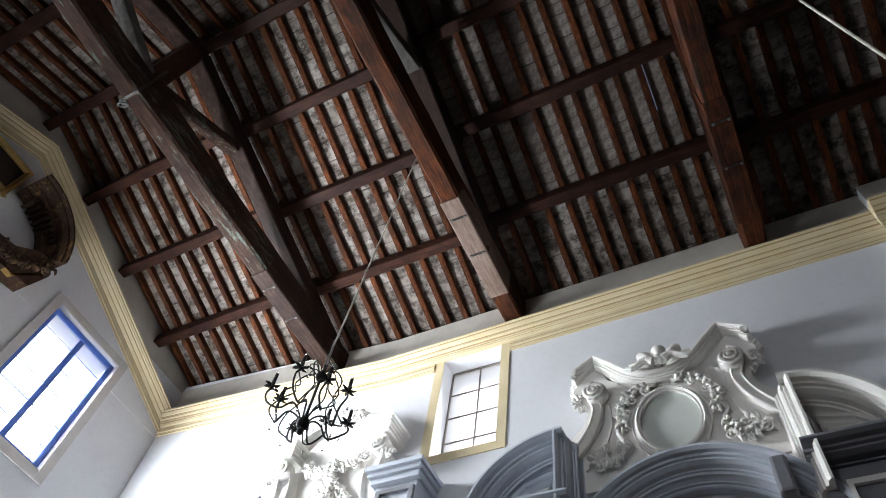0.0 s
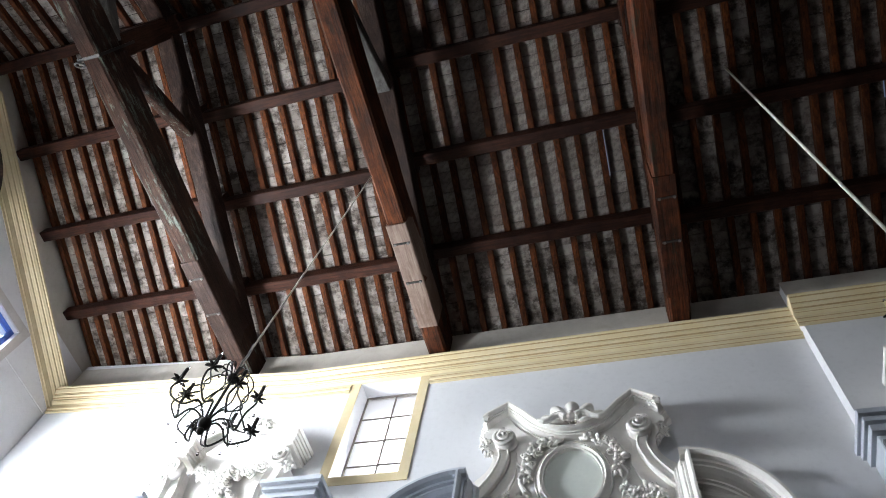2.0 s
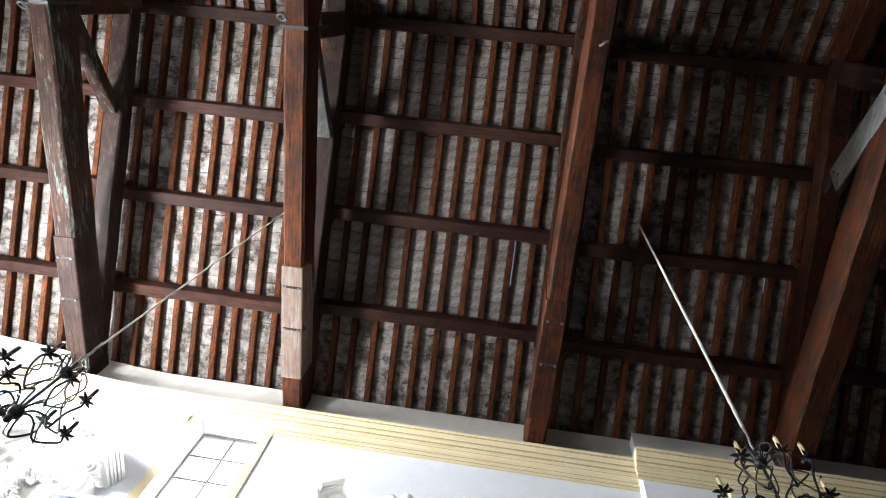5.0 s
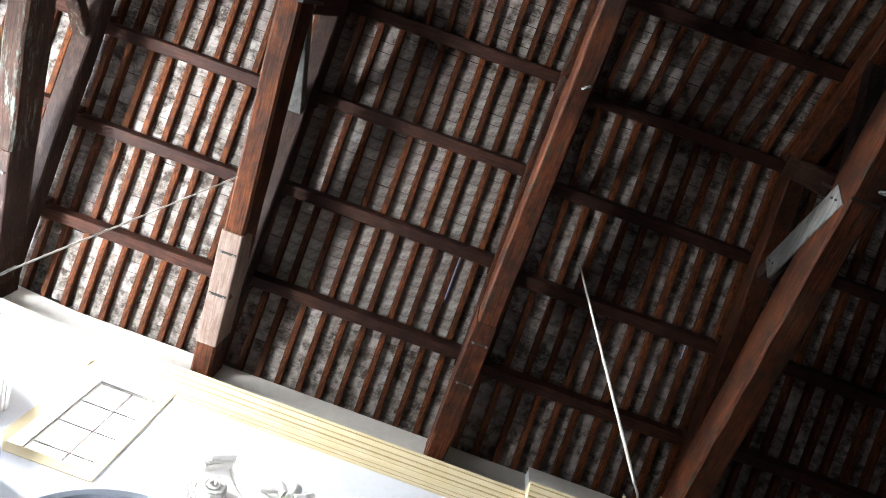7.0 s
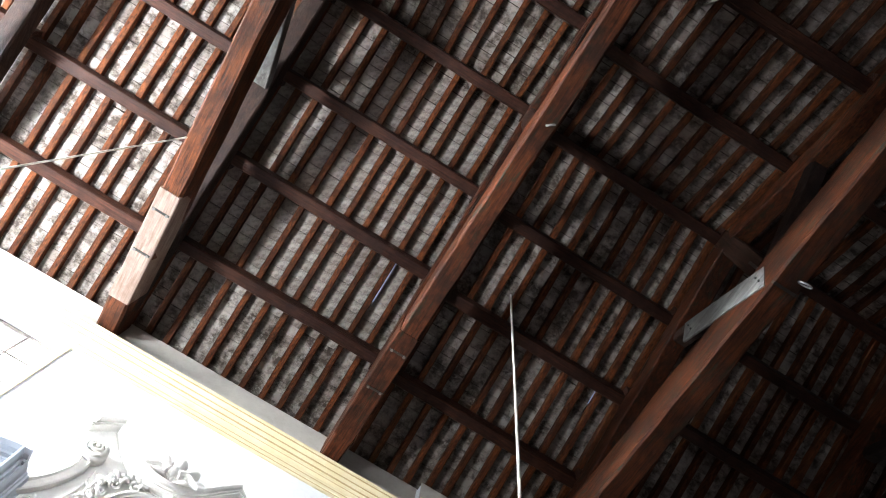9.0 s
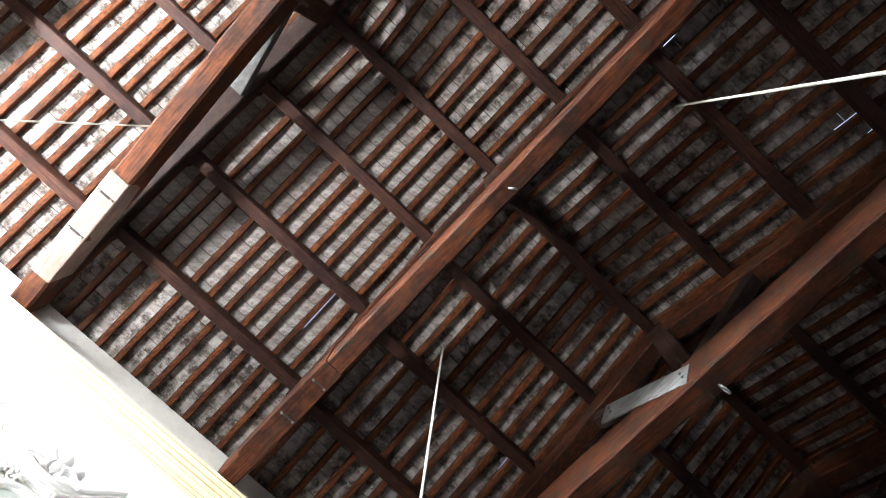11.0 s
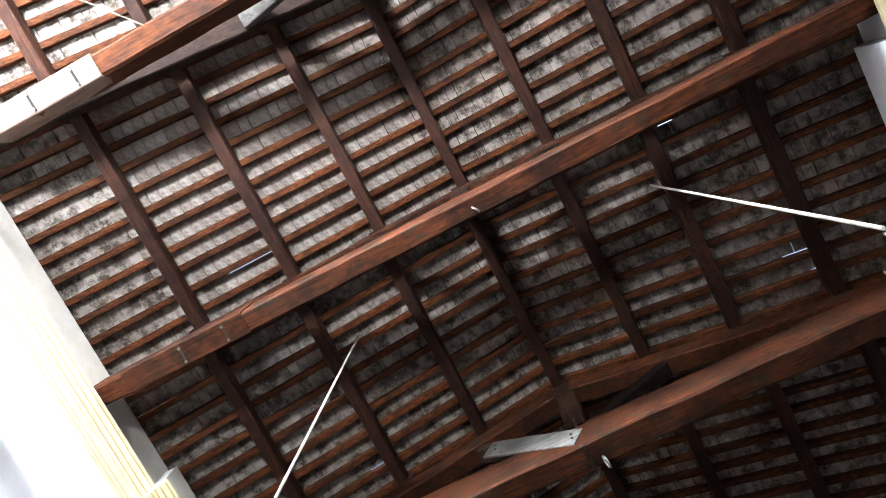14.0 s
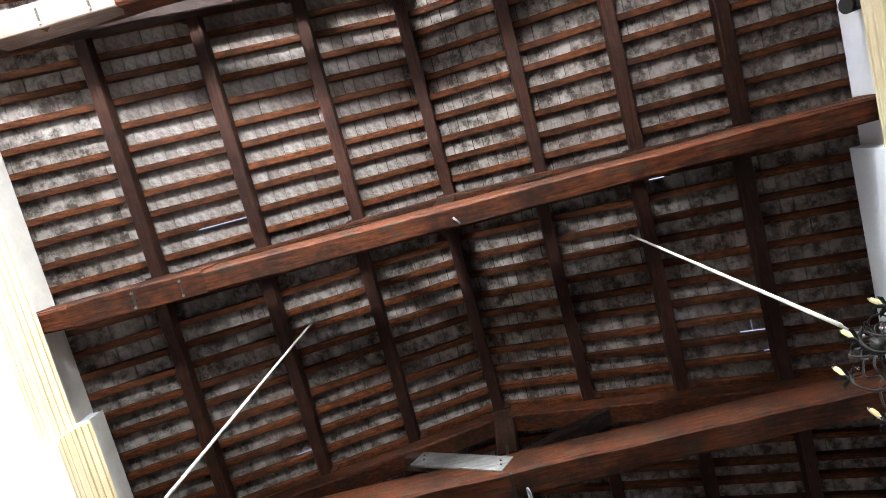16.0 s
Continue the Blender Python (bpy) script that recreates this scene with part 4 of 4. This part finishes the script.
    part("arch", sweep(arc(0, 4.4, 1.0, 160, 20, 22, 1.25), scaled(MOULD, 1.2, 0.8), place), GREY_STUCCO, t)
    part("altar_field", slab([(-1.0, 0.3), (1.0, 0.3), (1.0, 4.6), (0.6, 5.3), (0, 5.6), (-0.6, 5.3), (-1.0, 4.6)], 0, 0.05, place), OLD_PAINTING, t)
    part("altar_table", box(ca - 1.4, ca + 1.4, wall_y - 0.9, wall_y - 0.005, 0, 0.95, 0.03), GREY_STUCCO, t)
    return t


altar_with_oval("white stucco altar top with an oval field and a scallop shell", -0.69, WALL_A)
side_altar = altar_with_flowers("white stucco altar top with flower festoons and scrolled capitals", -4.79, WALL_A)
copy_thing(side_altar, Matrix.Translation((3.35 + 4.79, -STEP_A, 0)))

# ---- entrance wall: dark carved case and small gilded picture ----
CARVED = wood("dark_carved_wood", (0.02, 0.011, 0.008), (0.075, 0.04, 0.025), "Z", (0.2, 0.12, 0.05), 0.4)


def west(a, o, z):
    return (END_W + 0.013 + o, a, z)


case = thing("carved_pediment", "dark carved wooden pediment with gilded edges on the wall", "pediment")
n = 16
curve = [(0.95 + 1.1 * math.sin(u / n * 1.4), 8.95 + 0.95 * math.cos(u / n * 1.5)) for u in range(n + 1)]
part("curved_cornice", sweep(curve, [(o, v - 0.27) for o, v in scaled(MOULD, 1.6, 1.0)], west), CARVED, case)
for u in range(2, n, 1):
    a, z = curve[u]
    part("dentil", box(END_W + 0.02, END_W + 0.36, a - 0.025, a + 0.025, z - 0.36, z - 0.27, 0.005), CARVED, case)
part("carved_block", slab([(1.35, 8.35), (1.95, 8.45), (2.05, 8.8), (1.98, 9.05), (1.7, 8.98), (1.45, 8.75), (1.2, 8.7)], 0, 0.3, west), CARVED, case)
spray("carved_leaves", foliage([(2.0, 8.95), (1.75, 8.7), (1.5, 8.55), (1.3, 8.6)], west, 0.3, 0.15, 71, 4), CARVED, case)
part("gilded_edge", sweep([(1.25, 8.42), (1.7, 8.4), (2.0, 8.8)], [(0.2, -0.02), (0.3, -0.02), (0.3, 0.02), (0.2, 0.02)], west), GOLD, case, "dull gilded edge")
pic = thing("framed_picture", "small dark picture in a carved gilded frame on the wall", "picture")
part("canvas", slab([(0.12, 9.45), (0.82, 9.45), (0.82, 10.02), (0.12, 10.02)], 0.02, 0.04, west), plain("dark_canvas", (0.03, 0.025, 0.02), 0.5), pic)
part("gilded_frame", sweep([(0.12, 9.45), (0.82, 9.45), (0.82, 10.02), (0.12, 10.02)], [(0.0, -0.08), (0.06, -0.08), (0.09, -0.04), (0.06, 0.0), (0.09, 0.04), (0.04, 0.07), (0.0, 0.07)], west, closed=True), GOLD, pic)
spray("frame_ornament", foliage([(0.9, 9.4), (0.6, 9.36), (0.3, 9.36)], west, 0.04, 0.07, 77, 2), GOLD, pic)

# ---- chandeliers and ropes ----
CANDLE = plain("ivory_candle", (0.72, 0.58, 0.3), 0.5)
CRYSTAL, _nt, _bs = material("clear_crystal")
_bs.inputs["Transmission Weight"].default_value, _bs.inputs["Roughness"].default_value = 1.0, 0.02
BRASS = plain("brown_brass", (0.3, 0.16, 0.06), 0.35, 0.8)


def chandelier(candle, word):
    """A wrought-iron chandelier hung at the origin, with eight candle arms and glass drops."""
    c = thing("chandelier", "black wrought-iron chandelier with " + word + " candles and glass drops", "chandelier", "chandeliers of the nave")
    part("chain", tube([(0, 0, 0.41), (0.01, 0, 0.2), (-0.01, 0, 0.1), (0, 0, 0)], 0.014), STEEL, c)
    part("stem", tube([(0, 0, 0), (0, 0, -0.12), (0, 0, -0.5), (0, 0, -0.92)], 0.016, None, 8), IRON, c)
    for z, r in ((-0.18, 0.06), (-0.84, 0.065), (-0.94, 0.035)):
        bm = bmesh.new()
        bmesh.ops.create_uvsphere(bm, u_segments=12, v_segments=8, radius=r, matrix=Matrix.Translation((0, 0, z)) @ Matrix.Diagonal((1, 1, 1.2, 1)))
        part("boss", bm, BRASS if z < -0.5 and word == "ivory" else IRON, c, "brown brass boss" if z < -0.5 and word == "ivory" else "", smooth=True)
    rng = random.Random(3)
    for k in range(8):
        w = k * math.tau / 8 + 0.2
        R = 0.43 if k % 2 else 0.38
        dz = 0.0 if k % 2 else 0.14

        def at(r, z, tw=0.0):
            return Vector((r * math.cos(w + tw), r * math.sin(w + tw), z))
        pts = smooth_line([at(0.03, -0.84), at(0.1, -0.74, 0.25), at(0.2, -0.72, 0.35), at(0.29, -0.84, 0.2), at(R - 0.03, -0.78 + dz * 0.6, -0.05), at(R + 0.02, -0.7 + dz, -0.04), at(R, -0.62 + dz)], 6)
        arm = part("arm", tube(pts, 0.011, None, 6), IRON, c, smooth=True)
        cup = bmesh.new()
        rows_c = []
        for r_in, r_out, dzc in ((0.012, 0.012, -0.03), (0.02, 0.024, -0.01), (0.024, 0.092, 0.012), (0.02, 0.084, 0.02), (0.016, 0.02, 0.03)):
            rows_c.append([cup.verts.new(at(R, -0.6 + dz + dzc) + Vector(((r_in, r_out, max(r_in, r_out * 0.72))[q % 3] * math.cos(q * math.tau / 18), (r_in, r_out, max(r_in, r_out * 0.72))[q % 3] * math.sin(q * math.tau / 18), rng.uniform(-0.012, 0.012) if q % 3 == 1 and r_out > 0.03 else 0))) for q in range(18)])
        for r0, r1 in zip(rows_c, rows_c[1:]):
            for q in range(18):
                cup.faces.new((r0[q], r0[(q + 1) % 18], r1[(q + 1) % 18], r1[q]))
        cup.faces.new(rows_c[0][::-1])
        cup.faces.new(rows_c[-1])
        part("drip_cup", cup, IRON, arm)
        bm = bmesh.new()
        bmesh.ops.create_cone(bm, cap_ends=True, segments=10, radius1=0.02, radius2=0.018, depth=0.16, matrix=Matrix.Translation(at(R, -0.5 + dz)))
        part("candle", bm, candle, arm, word + " candle sleeve")
        bm = bmesh.new()
        bmesh.ops.create_uvsphere(bm, u_segments=8, v_segments=6, radius=0.014, matrix=Matrix.Translation(at(R, -0.405 + dz)) @ Matrix.Diagonal((1, 1, 2.0, 1)))
        part("bulb", bm, CRYSTAL, arm)
        cage = smooth_line([at(0.04, -0.2), at(0.15, -0.12), at(0.25, -0.26, 0.15), at(0.2, -0.46, 0.4), at(0.3, -0.62, 0.55), at(0.37, -0.76, 0.45), at(0.3, -0.84, 0.2)], 5)
        part("cage_wire", tube(cage, 0.0085, None, 5), IRON, c, smooth=True)
        top = smooth_line([at(0.03, -0.14), at(0.09, -0.05), at(0.15, -0.08), at(0.14, -0.14), at(0.11, -0.12)], 5)
        part("top_curl", tube(top, 0.006, None, 5), IRON, c, smooth=True)
        for r, z in ((0.3, -0.95), (0.2, -0.72), (R, -0.72 + dz)):
            bm = bmesh.new()
            bmesh.ops.create_icosphere(bm, subdivisions=1, radius=0.014, matrix=Matrix.Translation(at(r, z, 0.3)) @ Matrix.Diagonal((1, 1, 1.9, 1)))
            tube([at(r, z + 0.02, 0.3), at(r, z + 0.1, 0.2)], 0.0015, bm, 4)
            part("glass_drop", bm, CRYSTAL, c)
    return c


# sleeves in iron black here: their silhouette against the bright wall as colour
ch = chandelier(IRON, "black")
ch2 = chandelier(CANDLE, "ivory")
ch2.location, ch2.scale, ch2.rotation_euler = (1.84, 2.63, 5.565), (0.71, 0.71, 0.71), (0, 0, 0.44)
ch.location, ch.scale = (-2.78, 2.58, 5.365), (0.71, 0.71, 0.71)
copy_thing(ch2, Matrix.Translation((1.52, -1.78, 5.1)) @ pose(0, 0, 0, 0, 0, 70))


def rope(x0, y0, z0, x1, y1, z1, r, label):
    t = tagged(link("hanging_rope", tube([(x0 + (x1 - x0) * i / 12, y0 + (y1 - y0) * i / 12, z0 + (z1 - z0) * i / 12) for i in range(13)], r, None, 8), ROPE, smooth=True), label, "rope", "chandelier ropes")
    return t


rope(-2.585, 2.57, 9.05, -2.774, 2.58, 5.58, 0.008, "thin pale rope holding a chandelier from the beam")
rope(1.81, 2.62, 10.56, 1.84, 2.63, 5.83, 0.0135, "taut pale rope holding a chandelier from the roof")
rope(1.74, -1.81, 10.53, 1.52, -1.78, 5.33, 0.0135, "taut pale rope holding a chandelier from the roof")

# iron rings and hooks under the tie beams
ring = bmesh.new()
tube([(4.12 + 0.07 * math.cos(k * math.tau / 20), 0.29 + 0.02 * math.sin(k * math.tau / 20), 8.93 + 0.07 * math.sin(k * math.tau / 20)) for k in range(21)], 0.012, ring, 6)
tube([(4.12, 0.29, 8.99), (4.12, 0.29, 9.06)], 0.012, ring, 6)
part("iron_ring", ring, STEEL, trusses[3])
for i in (0, 1):
    ring = bmesh.new()
    rx, ry = TRUSS_X[i] - 0.13, 0.5 - 0.14 * i
    tube([(rx + 0.05 * math.cos(k * math.tau / 16), ry + 0.035 * math.sin(k * math.tau / 16), 8.95 + 0.045 * math.sin(k * math.tau / 16)) for k in range(17)], 0.012, ring, 6)
    tube([(rx, ry, 8.99), (rx + 0.02, ry, 9.06)], 0.012, ring, 6)
    part("iron_ring", ring, DULL_STEEL, trusses[i])
hook = bmesh.new()
tube(smooth_line([(0.77, 0.33, 9.02), (0.77, 0.33, 8.95), (0.80, 0.30, 8.92), (0.84, 0.28, 8.95)], 5), 0.012, hook, 6)
part("iron_hook", hook, STEEL, trusses[2])

# small black floodlight on the far cornice
lamp = thing("floodlight", "small black floodlight standing on the cornice", "floodlight")
bm = bmesh.new()
bmesh.ops.create_cone(bm, cap_ends=True, segments=16, radius1=0.09, radius2=0.07, depth=0.2, matrix=Matrix.Translation((-0.35, WALL_B + 0.1, 9.12)) @ pose(0, 0, 0, 70, 0, 0))
part("housing", bm, IRON, lamp)
part("bracket", box(-0.39, -0.31, WALL_B + 0.03, WALL_B + 0.12, 8.93, 9.06, 0.006), IRON, lamp)
